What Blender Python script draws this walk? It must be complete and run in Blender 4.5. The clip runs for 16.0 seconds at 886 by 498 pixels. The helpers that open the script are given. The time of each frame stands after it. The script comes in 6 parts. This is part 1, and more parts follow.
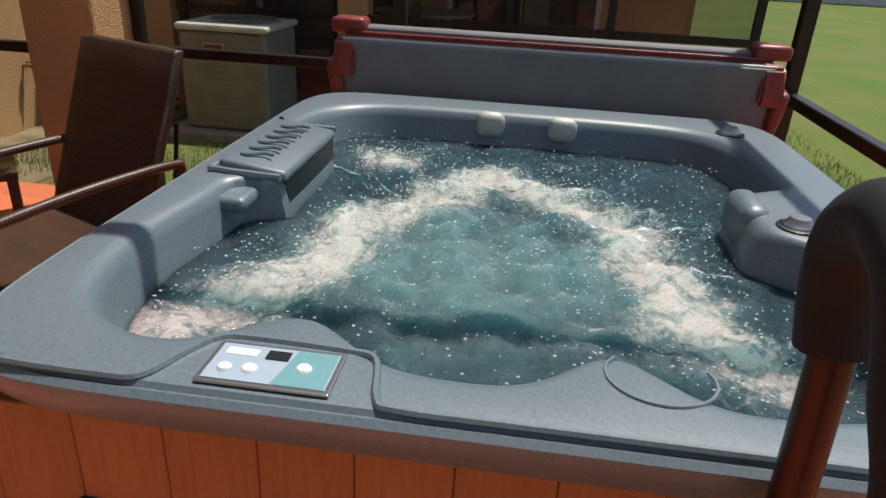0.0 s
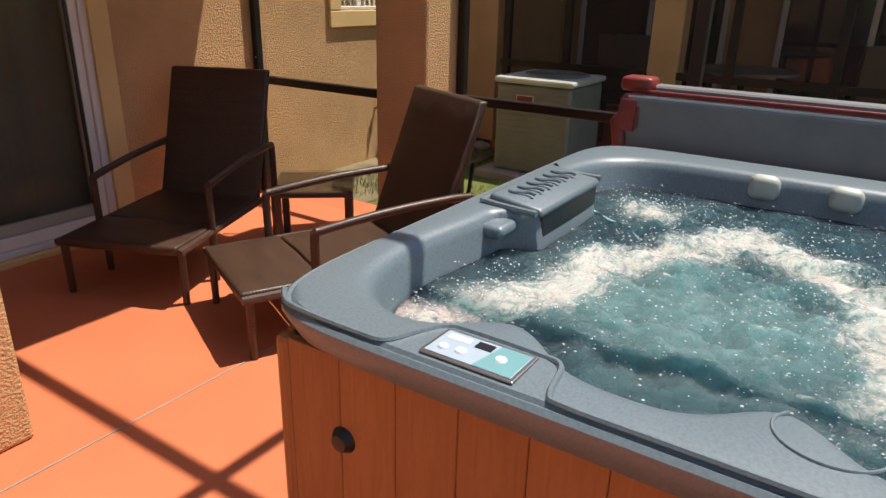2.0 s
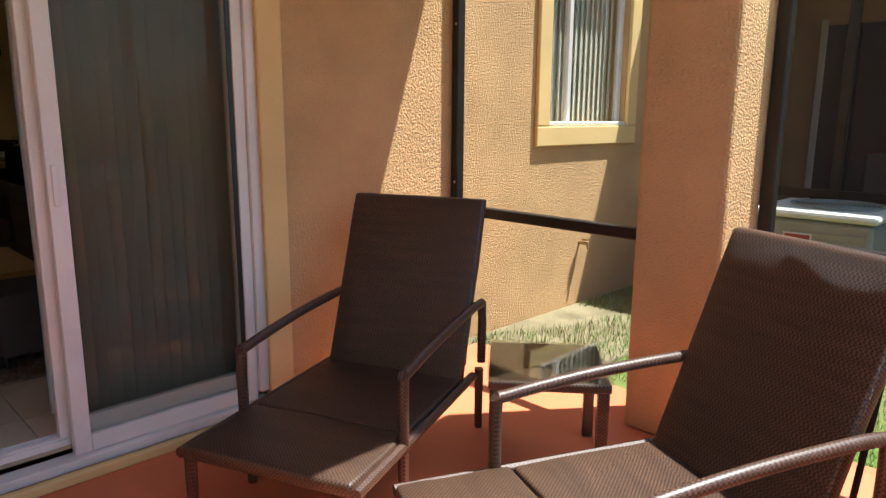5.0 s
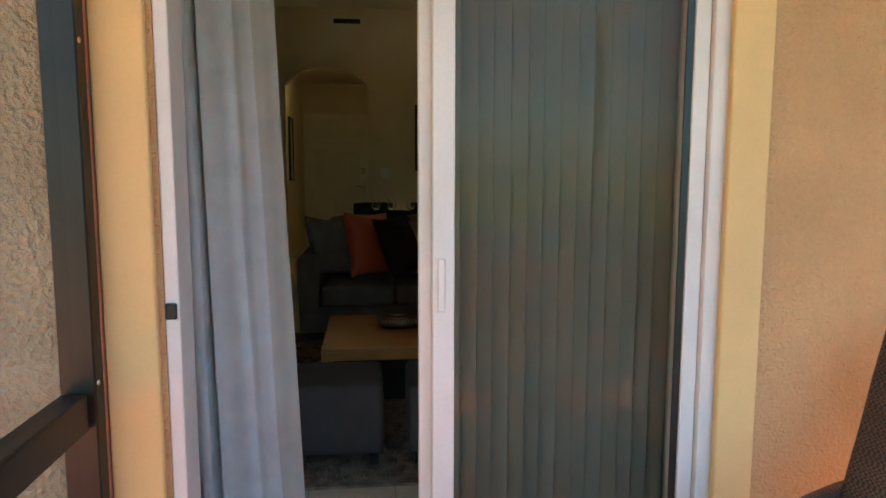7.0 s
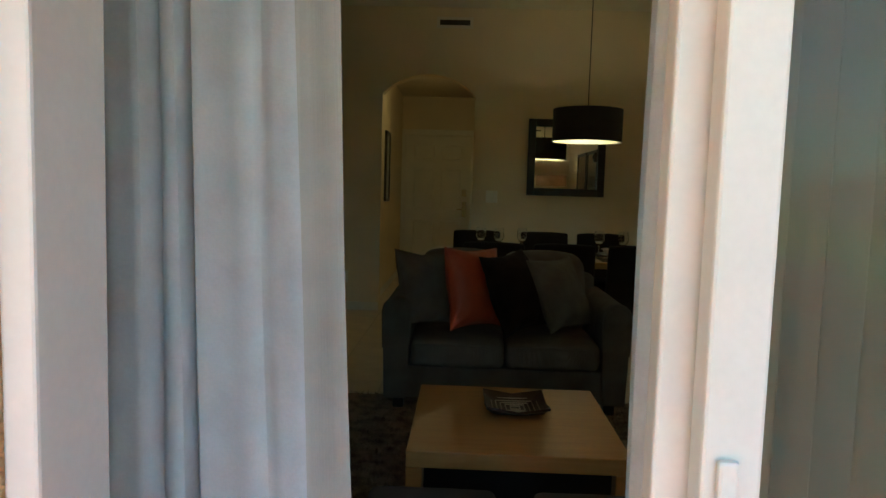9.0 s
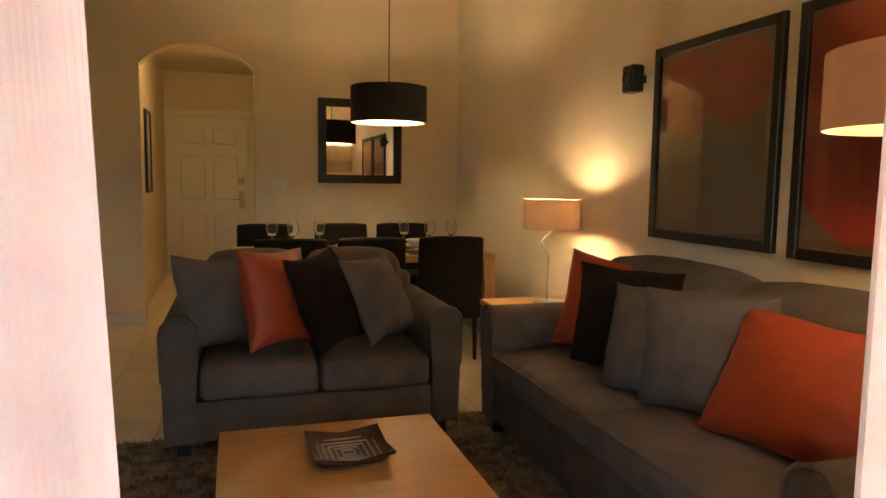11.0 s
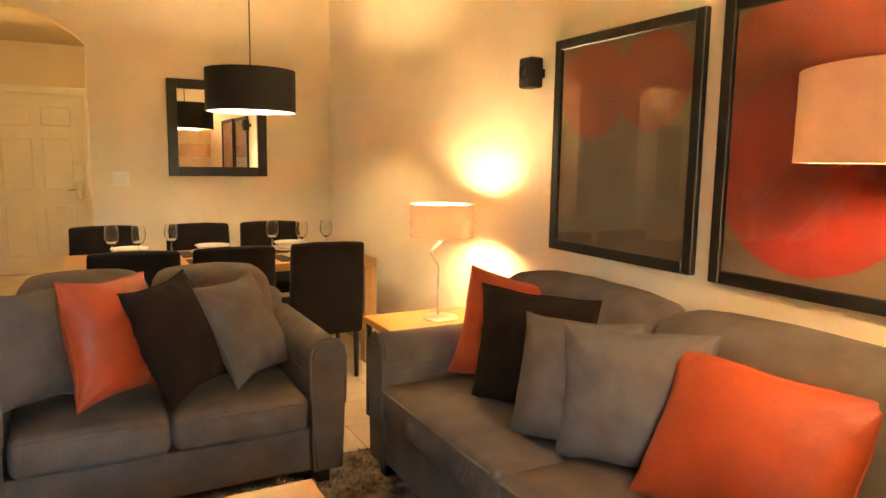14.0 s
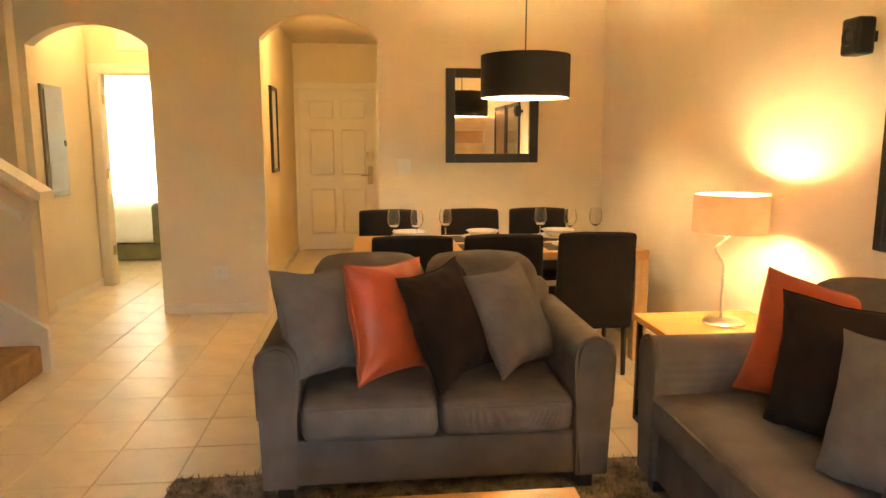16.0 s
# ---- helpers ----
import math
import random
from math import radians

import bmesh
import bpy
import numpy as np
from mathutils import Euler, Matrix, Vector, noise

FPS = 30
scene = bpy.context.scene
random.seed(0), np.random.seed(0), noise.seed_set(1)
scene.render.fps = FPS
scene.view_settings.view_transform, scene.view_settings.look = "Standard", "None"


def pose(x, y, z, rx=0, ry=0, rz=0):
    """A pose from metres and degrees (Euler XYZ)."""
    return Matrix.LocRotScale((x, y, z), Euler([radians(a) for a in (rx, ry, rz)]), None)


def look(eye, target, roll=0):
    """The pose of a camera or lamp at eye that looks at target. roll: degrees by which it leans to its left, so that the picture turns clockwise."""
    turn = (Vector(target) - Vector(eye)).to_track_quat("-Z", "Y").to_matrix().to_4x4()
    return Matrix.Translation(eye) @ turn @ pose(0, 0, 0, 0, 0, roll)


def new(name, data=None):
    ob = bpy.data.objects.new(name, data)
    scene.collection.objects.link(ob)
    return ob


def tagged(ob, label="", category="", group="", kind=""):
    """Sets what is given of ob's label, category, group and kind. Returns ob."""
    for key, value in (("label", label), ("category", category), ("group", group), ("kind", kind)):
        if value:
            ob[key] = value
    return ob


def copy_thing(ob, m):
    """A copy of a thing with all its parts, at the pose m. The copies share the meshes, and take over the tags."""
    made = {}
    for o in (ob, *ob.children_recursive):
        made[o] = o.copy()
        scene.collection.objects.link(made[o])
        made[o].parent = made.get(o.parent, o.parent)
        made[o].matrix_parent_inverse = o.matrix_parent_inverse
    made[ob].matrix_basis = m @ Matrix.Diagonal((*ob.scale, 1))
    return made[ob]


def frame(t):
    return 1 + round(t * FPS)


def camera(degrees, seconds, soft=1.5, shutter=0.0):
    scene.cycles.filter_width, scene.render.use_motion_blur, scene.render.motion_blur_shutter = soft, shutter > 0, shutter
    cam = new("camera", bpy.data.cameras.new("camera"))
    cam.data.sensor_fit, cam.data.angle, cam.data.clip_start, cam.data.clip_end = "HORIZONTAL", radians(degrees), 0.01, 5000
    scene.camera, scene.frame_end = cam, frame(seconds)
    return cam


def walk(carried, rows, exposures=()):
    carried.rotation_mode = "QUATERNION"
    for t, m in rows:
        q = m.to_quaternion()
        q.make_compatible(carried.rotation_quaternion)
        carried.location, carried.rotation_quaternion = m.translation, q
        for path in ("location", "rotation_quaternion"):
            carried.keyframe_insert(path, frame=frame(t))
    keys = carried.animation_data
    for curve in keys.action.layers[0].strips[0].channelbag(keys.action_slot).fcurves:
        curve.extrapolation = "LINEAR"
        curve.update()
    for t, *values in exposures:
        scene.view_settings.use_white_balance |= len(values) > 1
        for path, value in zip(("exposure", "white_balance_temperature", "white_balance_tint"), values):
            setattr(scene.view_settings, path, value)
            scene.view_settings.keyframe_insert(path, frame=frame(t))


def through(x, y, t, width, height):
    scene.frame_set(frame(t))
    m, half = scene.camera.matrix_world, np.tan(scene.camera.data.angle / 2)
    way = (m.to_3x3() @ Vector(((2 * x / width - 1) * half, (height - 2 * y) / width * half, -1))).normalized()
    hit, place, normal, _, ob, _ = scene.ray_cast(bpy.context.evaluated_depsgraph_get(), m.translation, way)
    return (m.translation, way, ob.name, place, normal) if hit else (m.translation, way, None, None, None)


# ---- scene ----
cam = camera(66.3, 16.0)
PATH = [
    (0, (-0.539, -1.517, 1.235), (1.274, -1.312, 0.416), 3.1),
    (0.5, (-0.591, -1.615, 1.259), (1.187, -1.202, 0.442), 2.5),
    (1, (-0.646, -1.698, 1.270), (1.070, -1.058, 0.466), 1.7),
    (1.5, (-0.689, -1.731, 1.281), (0.941, -0.872, 0.503), 1.2),
    (2, (-0.688, -1.710, 1.283), (0.876, -0.690, 0.566), 1.4),
    (2.5, (-0.643, -1.606, 1.273), (0.906, -0.514, 0.633), 2.8),
    (3, (-0.561, -1.456, 1.241), (0.982, -0.308, 0.694), 2.5),
    (5.3, (0.110, -0.441, 1.165), (1.398, 1.052, 0.833), -0.1),
    (5.5, (0.185, -0.379, 1.166), (1.338, 1.227, 0.862), -0.6),
    (6, (0.318, -0.221, 1.150), (1.168, 1.571, 0.893), -0.3),
    (6.3, (0.385, -0.078, 1.196), (1.065, 1.782, 0.919), -0.2),
    (6.5, (0.426, -0.002, 1.239), (0.975, 1.902, 0.970), 0.1),
    (7, (0.483, 0.220, 1.222), (0.697, 2.196, 0.995), 0.1),
    (7.5, (0.529, 0.459, 1.227), (0.417, 2.447, 1.034), -0.4),
    (8, (0.516, 0.713, 1.225), (0.319, 2.696, 1.049), 0.5),
    (8.2, (0.502, 0.829, 1.243), (0.321, 2.813, 1.074), 0.9),
    (10.3, (0.277, 1.850, 1.243), (0.608, 3.814, 1.060), 0.7),
    (10.5, (0.272, 1.876, 1.247), (0.692, 3.822, 1.060), 0.7),
    (11, (0.295, 1.944, 1.246), (0.879, 3.847, 1.050), 0.8),
    (11.5, (0.329, 2.033, 1.244), (1.074, 3.878, 1.038), 1.0),
    (12, (0.376, 2.110, 1.252), (1.225, 3.907, 1.035), 0.9),
    (12.5, (0.404, 2.154, 1.266), (1.352, 3.902, 1.055), 0.8),
    (13, (0.407, 2.250, 1.265), (1.424, 3.960, 1.060), 1.2),
    (13.5, (0.405, 2.367, 1.305), (1.391, 4.094, 1.091), 1.4),
    (14, (0.398, 2.409, 1.377), (1.332, 4.159, 1.120), 0.9),
    (14.5, (0.385, 2.433, 1.380), (1.215, 4.229, 1.089), -0.4),
    (15, (0.379, 2.473, 1.388), (0.984, 4.353, 1.073), -0.2),
    (15.5, (0.389, 2.514, 1.387), (0.801, 4.445, 1.068), -0.3),
    (16, (0.417, 2.566, 1.388), (0.619, 4.532, 1.079), -0.0),
]
# seconds, stops, kelvin, tint
EXPOSURES = [(0.0, -0.05, 6600, 11), (1.5, 0.2, 6700, 12), (3.2, 0.6, 6800, 13), (5.3, 1.5, 5800, 0), (6.0, 1.85, 5500, -9), (7.0, 2.42, 5150, -20),
             (8.2, 2.62, 4950, -30), (10.3, 3.7, 5200, -6), (10.7, 4.15, 5500, 3), (11.0, 4.62, 6500, 7), (11.5, 5.3, 7250, 11), (12.0, 5.7, 7050, 13),
             (12.6, 5.92, 6800, 13), (13.5, 6.15, 6900, 9), (16.0, 6.15, 7300, 9)]
walk(cam, [(t, look(eye, target, roll)) for t, eye, target, roll in PATH], EXPOSURES)

# ---- light: high sun, clear sky ----
TO_SUN = Vector((0.32, -0.24, 1.0)).normalized()
world = bpy.data.worlds.new("sky")
scene.world = world
world.use_nodes = True
wn = world.node_tree.nodes
sky = wn.new("ShaderNodeTexSky")
sky.sky_type = "NISHITA"
sky.sun_disc = False
sky.sun_elevation = math.asin(TO_SUN.z)
sky.sun_rotation = math.atan2(TO_SUN.x, TO_SUN.y)
wn["Background"].inputs[1].default_value = 0.105
world.node_tree.links.new(sky.outputs[0], wn["Background"].inputs[0])
sun = new("sun", bpy.data.lights.new("sun", "SUN"))
sun.data.energy, sun.data.angle, sun.data.color = 5.2, radians(0.6), (1.0, 0.95, 0.86)
sun.matrix_world = look((0, 0, 20), Vector((0, 0, 20)) - TO_SUN)


def point_lamp(name, place, watts, color=(1.0, 0.58, 0.24), radius=0.03):
    ob = new(name, bpy.data.lights.new(name, "POINT"))
    ob.data.energy, ob.data.color, ob.data.shadow_soft_size = watts, color, radius
    ob.location = place
    return ob


LAMP_TABLE = point_lamp("table_lamp_bulb_light", (2.05, 5.52, 1.080), 0.42)
LAMP_PENDANT = point_lamp("pendant_bulb_light", (1.34, 6.70, 1.80), 5.0)
LAMP_ARC = point_lamp("arc_lamp_bulb_light", (1.885, 3.13, 1.49), 0.75)
# Unseen fill lights, added to brighten the hall and the passage.
FILL_HALL = point_lamp("hall_fill_light", (0.05, 8.85, 2.50), 0.55, (1.0, 0.66, 0.30), 0.06)
FILL_PASSAGE = point_lamp("passage_fill_light", (-1.75, 8.9, 2.50), 0.3, (1.0, 0.66, 0.30), 0.06)


# ---- materials ----
def rgb(c):
    return (*c, 1.0)


def mat(name, color, rough=0.6, metal=0.0, var=0.12, scale=8.0, fine=90.0, bump=0.15, dist=0.004, spec=0.5,
        color2=None, rand=0.0, coat=0.0, weave=0.0):
    """A surface with two scales of colour variation and fine relief, in object metres."""
    m = bpy.data.materials.new(name)
    m.use_nodes = True
    nt = m.node_tree
    b = nt.nodes["Principled BSDF"]
    b.inputs["Roughness"].default_value = rough
    b.inputs["Metallic"].default_value = metal
    b.inputs["Specular IOR Level"].default_value = spec
    b.inputs["Coat Weight"].default_value = coat
    co = nt.nodes.new("ShaderNodeTexCoord")
    n1 = nt.nodes.new("ShaderNodeTexNoise")
    n1.inputs["Scale"].default_value, n1.inputs["Detail"].default_value = scale, 5
    n2 = nt.nodes.new("ShaderNodeTexNoise")
    n2.inputs["Scale"].default_value, n2.inputs["Detail"].default_value = fine, 3
    for n in (n1, n2):
        nt.links.new(co.outputs["Object"], n.inputs["Vector"])
    ramp = nt.nodes.new("ShaderNodeValToRGB")
    dark = color2 or tuple(max(0, c * (1 - 2 * var)) for c in color)
    ramp.color_ramp.elements[0].color, ramp.color_ramp.elements[1].color = rgb(dark), rgb(color)
    ramp.color_ramp.elements[0].position, ramp.color_ramp.elements[1].position = 0.32, 0.62
    nt.links.new(n1.outputs["Fac"], ramp.inputs["Fac"])
    hsv = nt.nodes.new("ShaderNodeHueSaturation")
    mr = nt.nodes.new("ShaderNodeMapRange")
    mr.inputs["To Min"].default_value, mr.inputs["To Max"].default_value = 1 - var, 1 + var
    nt.links.new(n2.outputs["Fac"], mr.inputs["Value"])
    val = mr.outputs[0]
    if rand:
        oi = nt.nodes.new("ShaderNodeObjectInfo")
        m2 = nt.nodes.new("ShaderNodeMapRange")
        m2.inputs["To Min"].default_value, m2.inputs["To Max"].default_value = 1 - rand, 1 + rand
        nt.links.new(oi.outputs["Random"], m2.inputs["Value"])
        mul = nt.nodes.new("ShaderNodeMath")
        mul.operation = "MULTIPLY"
        nt.links.new(val, mul.inputs[0])
        nt.links.new(m2.outputs[0], mul.inputs[1])
        val = mul.outputs[0]
    nt.links.new(val, hsv.inputs["Value"])
    nt.links.new(ramp.outputs[0], hsv.inputs["Color"])
    nt.links.new(hsv.outputs[0], b.inputs["Base Color"])
    if bump:
        bp = nt.nodes.new("ShaderNodeBump")
        bp.inputs["Strength"].default_value, bp.inputs["Distance"].default_value = bump, dist
        src = n2.outputs["Fac"]
        if weave:
            wv = [nt.nodes.new("ShaderNodeTexWave") for _ in range(2)]
            for w, d in zip(wv, ("X", "Y")):
                w.bands_direction = d
                w.inputs["Scale"].default_value = weave
                w.inputs["Distortion"].default_value = 0.6
                nt.links.new(co.outputs["Object"], w.inputs["Vector"])
            mx = nt.nodes.new("ShaderNodeMath")
            mx.operation = "MAXIMUM"
            nt.links.new(wv[0].outputs["Fac"], mx.inputs[0])
            nt.links.new(wv[1].outputs["Fac"], mx.inputs[1])
            src = mx.outputs[0]
        nt.links.new(src, bp.inputs["Height"])
        nt.links.new(bp.outputs[0], b.inputs["Normal"])
    return m


def wood_mat(name, light, dark, scale=6.0, rough=0.4, axis=0, rand=0.0):
    m = mat(name, light, rough, 0, 0.06, 5.0, 60.0, 0.08, 0.002, rand=rand)
    nt = m.node_tree
    ramp = next(n for n in nt.nodes if n.type == "VALTORGB")
    noise_a = next(n for n in nt.nodes if n.type == "TEX_NOISE")
    co = next(n for n in nt.nodes if n.type == "TEX_COORD")
    mp = nt.nodes.new("ShaderNodeMapping")
    s = [14.0, 14.0, 14.0]
    s[axis] = 1.2
    mp.inputs["Scale"].default_value = s
    nt.links.new(co.outputs["Object"], mp.inputs["Vector"])
    nt.links.new(mp.outputs[0], noise_a.inputs["Vector"])
    noise_a.inputs["Scale"].default_value = scale * 0.4
    noise_a.inputs["Distortion"].default_value = 1.2
    ramp.color_ramp.elements[0].color, ramp.color_ramp.elements[1].color = rgb(dark), rgb(light)
    return m


def glass_mat(name, tint=(1, 1, 1), rough=0.0, mix=0.9):
    """Thin pane: mostly clear, with a sharp reflection."""
    m = bpy.data.materials.new(name)
    m.use_nodes = True
    nt = m.node_tree
    out = nt.nodes["Material Output"]
    tr = nt.nodes.new("ShaderNodeBsdfTransparent")
    tr.inputs[0].default_value = rgb(tint)
    gl = nt.nodes.new("ShaderNodeBsdfGlossy")
    gl.inputs["Roughness"].default_value = rough
    fr = nt.nodes.new("ShaderNodeLayerWeight")
    pw = nt.nodes.new("ShaderNodeMath")
    pw.operation = "POWER"
    pw.inputs[1].default_value = 4.0
    ml = nt.nodes.new("ShaderNodeMath")
    ml.operation = "MULTIPLY_ADD"
    ml.inputs[1].default_value, ml.inputs[2].default_value = 0.9 * mix, 0.06 * mix
    nt.links.new(fr.outputs["Facing"], pw.inputs[0])
    mx = nt.nodes.new("ShaderNodeMixShader")
    nt.links.new(pw.outputs[0], ml.inputs[0])
    nt.links.new(ml.outputs[0], mx.inputs[0])
    nt.links.new(tr.outputs[0], mx.inputs[1])
    nt.links.new(gl.outputs[0], mx.inputs[2])
    nt.links.new(mx.outputs[0], out.inputs[0])
    return m


def veil_mat(name, color, cover):
    """Fine mesh or thin cloth that lets part of the light through."""
    m = bpy.data.materials.new(name)
    m.use_nodes = True
    nt = m.node_tree
    b = nt.nodes["Principled BSDF"]
    b.inputs["Base Color"].default_value, b.inputs["Roughness"].default_value = rgb(color), 0.9
    tr = nt.nodes.new("ShaderNodeBsdfTransparent")
    mx = nt.nodes.new("ShaderNodeMixShader")
    mx.inputs[0].default_value = cover
    nt.links.new(tr.outputs[0], mx.inputs[1])
    nt.links.new(b.outputs[0], mx.inputs[2])
    nt.links.new(mx.outputs[0], nt.nodes["Material Output"].inputs[0])
    return m


def cloth_light_mat(name, color, through=0.5, weave=240.0):
    """Woven shade or curtain cloth: half scatters back, half passes light on."""
    m = mat(name, color, 0.9, 0, 0.05, 12, 200, 0.25, 0.001, 0.2, weave=weave)
    nt = m.node_tree
    b = nt.nodes["Principled BSDF"]
    tl = nt.nodes.new("ShaderNodeBsdfTranslucent")
    src = b.inputs["Base Color"].links[0].from_socket
    nt.links.new(src, tl.inputs[0])
    mx = nt.nodes.new("ShaderNodeMixShader")
    mx.inputs[0].default_value = through
    nt.links.new(b.outputs[0], mx.inputs[1])
    nt.links.new(tl.outputs[0], mx.inputs[2])
    nt.links.new(mx.outputs[0], nt.nodes["Material Output"].inputs[0])
    return m


def glow_mat(name, color, strength):
    m = bpy.data.materials.new(name)
    m.use_nodes = True
    b = m.node_tree.nodes["Principled BSDF"]
    b.inputs["Base Color"].default_value = rgb(color)
    b.inputs["Emission Color"].default_value, b.inputs["Emission Strength"].default_value = rgb(color), strength
    return m


STUCCO = mat("ochre_stucco", (0.58, 0.36, 0.175), 0.92, 0, 0.075, 3, 105, 1.0, 0.011, 0.2)
STUCCO_TRIM = mat("cream_trim_paint", (0.72, 0.50, 0.22), 0.8, 0, 0.05, 3, 120, 0.2, 0.003, 0.3)
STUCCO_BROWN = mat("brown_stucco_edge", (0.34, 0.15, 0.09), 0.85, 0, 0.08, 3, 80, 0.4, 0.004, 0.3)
# Greyer copy of the ochre stucco, with shade and screen put into its colour.
STUCCO_SHADED = mat("shaded_ochre_stucco", (0.38, 0.32, 0.22), 0.92, 0, 0.14, 3, 50, 1.0, 0.03, 0.2)
PATIO = mat("terracotta_painted_concrete", (0.60, 0.17, 0.075), 0.62, 0, 0.07, 1.6, 160, 0.25, 0.002, 0.35)
BRONZE = mat("dark_bronze_aluminium", (0.022, 0.017, 0.014), 0.42, 0.3, 0.2, 6, 140, 0.05, 0.001)
WHITE_FRAME = mat("white_door_frame_paint", (0.72, 0.68, 0.64), 0.45, 0, 0.05, 5, 100, 0.06, 0.001)
INNER_WALL = mat("cream_wall_paint", (0.78, 0.66, 0.47), 0.75, 0, 0.03, 2, 180, 0.15, 0.002, 0.3)
CEILING_PAINT = mat("ceiling_paint", (0.80, 0.72, 0.58), 0.85, 0, 0.03, 2, 120, 0.3, 0.003, 0.2)
WHITE_TRIM = mat("white_trim_paint", (0.78, 0.72, 0.60), 0.45, 0, 0.03, 4, 120, 0.04, 0.001)
GROUT = mat("tile_grout", (0.42, 0.33, 0.22), 0.9, 0, 0.1, 12, 200, 0.2, 0.002)
TILE = mat("cream_ceramic_tile", (0.70, 0.57, 0.39), 0.42, 0, 0.06, 5, 70, 0.04, 0.001, rand=0.03)
GLASS = glass_mat("clear_glass", (0.93, 0.95, 0.93))
DOOR_GLASS = glass_mat("sliding_door_glass", (0.86, 0.86, 0.83), 0.0, 0.10)
INNER_GLASS = glass_mat("inner_leaf_glass", (0.92, 0.92, 0.90), 0.0, 0.05)
MIRROR = mat("mirror_glass", (0.9, 0.9, 0.88), 0.01, 1.0, 0.0, 1, 10, 0, 0)
BLACK_WOOD = mat("black_stained_wood", (0.012, 0.009, 0.007), 0.42, 0, 0.25, 9, 120, 0.12, 0.002)
SOFA_CLOTH = mat("taupe_grey_linen_upholstery", (0.175, 0.140, 0.112), 0.95, 0, 0.13, 7, 300, 0.6, 0.002, 0.15, weave=260)
GREY_CLOTH = mat("grey_linen_cushion", (0.185, 0.155, 0.130), 0.95, 0, 0.13, 9, 300, 0.6, 0.002, 0.15, weave=260)
ORANGE_SATIN = mat("orange_satin_cushion", (0.42, 0.064, 0.015), 0.52, 0, 0.10, 6, 60, 0.3, 0.004, 0.5)
BROWN_CLOTH = mat("dark_brown_velvet_cushion", (0.022, 0.012, 0.008), 0.9, 0, 0.2, 9, 240, 0.4, 0.002, 0.15)
CHAIR_CLOTH = mat("black_leatherette", (0.010, 0.006, 0.004), 0.75, 0, 0.2, 9, 200, 0.2, 0.001, 0.2)
OAK = wood_mat("honey_oak_veneer", (0.52, 0.265, 0.080), (0.46, 0.225, 0.065), 6, 0.38, 0)
OAK_PALE = wood_mat("pale_oak", (0.55, 0.31, 0.12), (0.42, 0.22, 0.08), 6, 0.4, 2)
RUG = mat("shaggy_taupe_rug_yarn", (0.28, 0.215, 0.15), 0.98, 0, 0.3, 16, 90, 0.3, 0.004, 0.1)
STEEL = mat("brushed_nickel", (0.55, 0.50, 0.43), 0.3, 1.0, 0.06, 8, 120, 0.03, 0.001)
BRASS = mat("satin_brass_lock", (0.42, 0.30, 0.14), 0.35, 1.0, 0.08, 8, 120, 0.03, 0.001)
SHADE = cloth_light_mat("oatmeal_lamp_shade_linen", (0.55, 0.39, 0.27), 0.24)
SHADE_BLACK = mat("black_pendant_shade_cloth", (0.012, 0.010, 0.009), 0.85, 0, 0.1, 9, 240, 0.2, 0.001)
SHADE_LINING = mat("white_shade_lining", (0.85, 0.78, 0.66), 0.7, 0, 0.02, 6, 90, 0.02, 0.001)
BULB = glow_mat("lit_bulb", (1.0, 0.74, 0.42), 13)
CURTAIN = cloth_light_mat("white_curtain_lining", (0.94, 0.94, 0.95), 0.02, 0)
CURTAIN_EDGE = cloth_light_mat("oatmeal_curtain_hem", (0.74, 0.71, 0.65), 0.04, 300)
BLIND = mat("grey_beige_vane", (0.39, 0.345, 0.285), 0.6, 0, 0.05, 5, 120, 0.1, 0.001)


def wicker_mat(name, light, dark, cell):
    """Flat resin strands woven over and under, cell metres wide."""
    m = mat(name, light, 0.42, 0, 0.18, 9, 130, 0.6, 0.003, 0.5)
    nt = m.node_tree
    b = nt.nodes["Principled BSDF"]
    co = next(n for n in nt.nodes if n.type == "TEX_COORD")
    ck = nt.nodes.new("ShaderNodeTexChecker")
    ck.inputs["Scale"].default_value = 1 / cell
    off = nt.nodes.new("ShaderNodeMapping")
    off.inputs["Location"].default_value = (0.0013, 0.0017, 0.0011)
    rows = nt.nodes.new("ShaderNodeMapping")
    rows.inputs["Scale"].default_value = (2.6, 0.35, 4.5)
    nt.links.new(co.outputs["Object"], rows.inputs["Vector"])
    nt.links.new(rows.outputs[0], next(n for n in nt.nodes if n.type == "TEX_NOISE").inputs["Vector"])
    nt.links.new(co.outputs["Object"], off.inputs["Vector"])
    nt.links.new(off.outputs[0], ck.inputs["Vector"])
    mix = nt.nodes.new("ShaderNodeMix")
    mix.data_type = "RGBA"
    src = b.inputs["Base Color"].links[0].from_socket
    nt.links.new(ck.outputs["Fac"], mix.inputs[0])
    nt.links.new(src, mix.inputs[6])
    mix.inputs[7].default_value = rgb(dark)
    nt.links.new(mix.outputs[2], b.inputs["Base Color"])
    bp = next(n for n in nt.nodes if n.type == "BUMP")
    nt.links.new(ck.outputs["Fac"], bp.inputs["Height"])
    return m


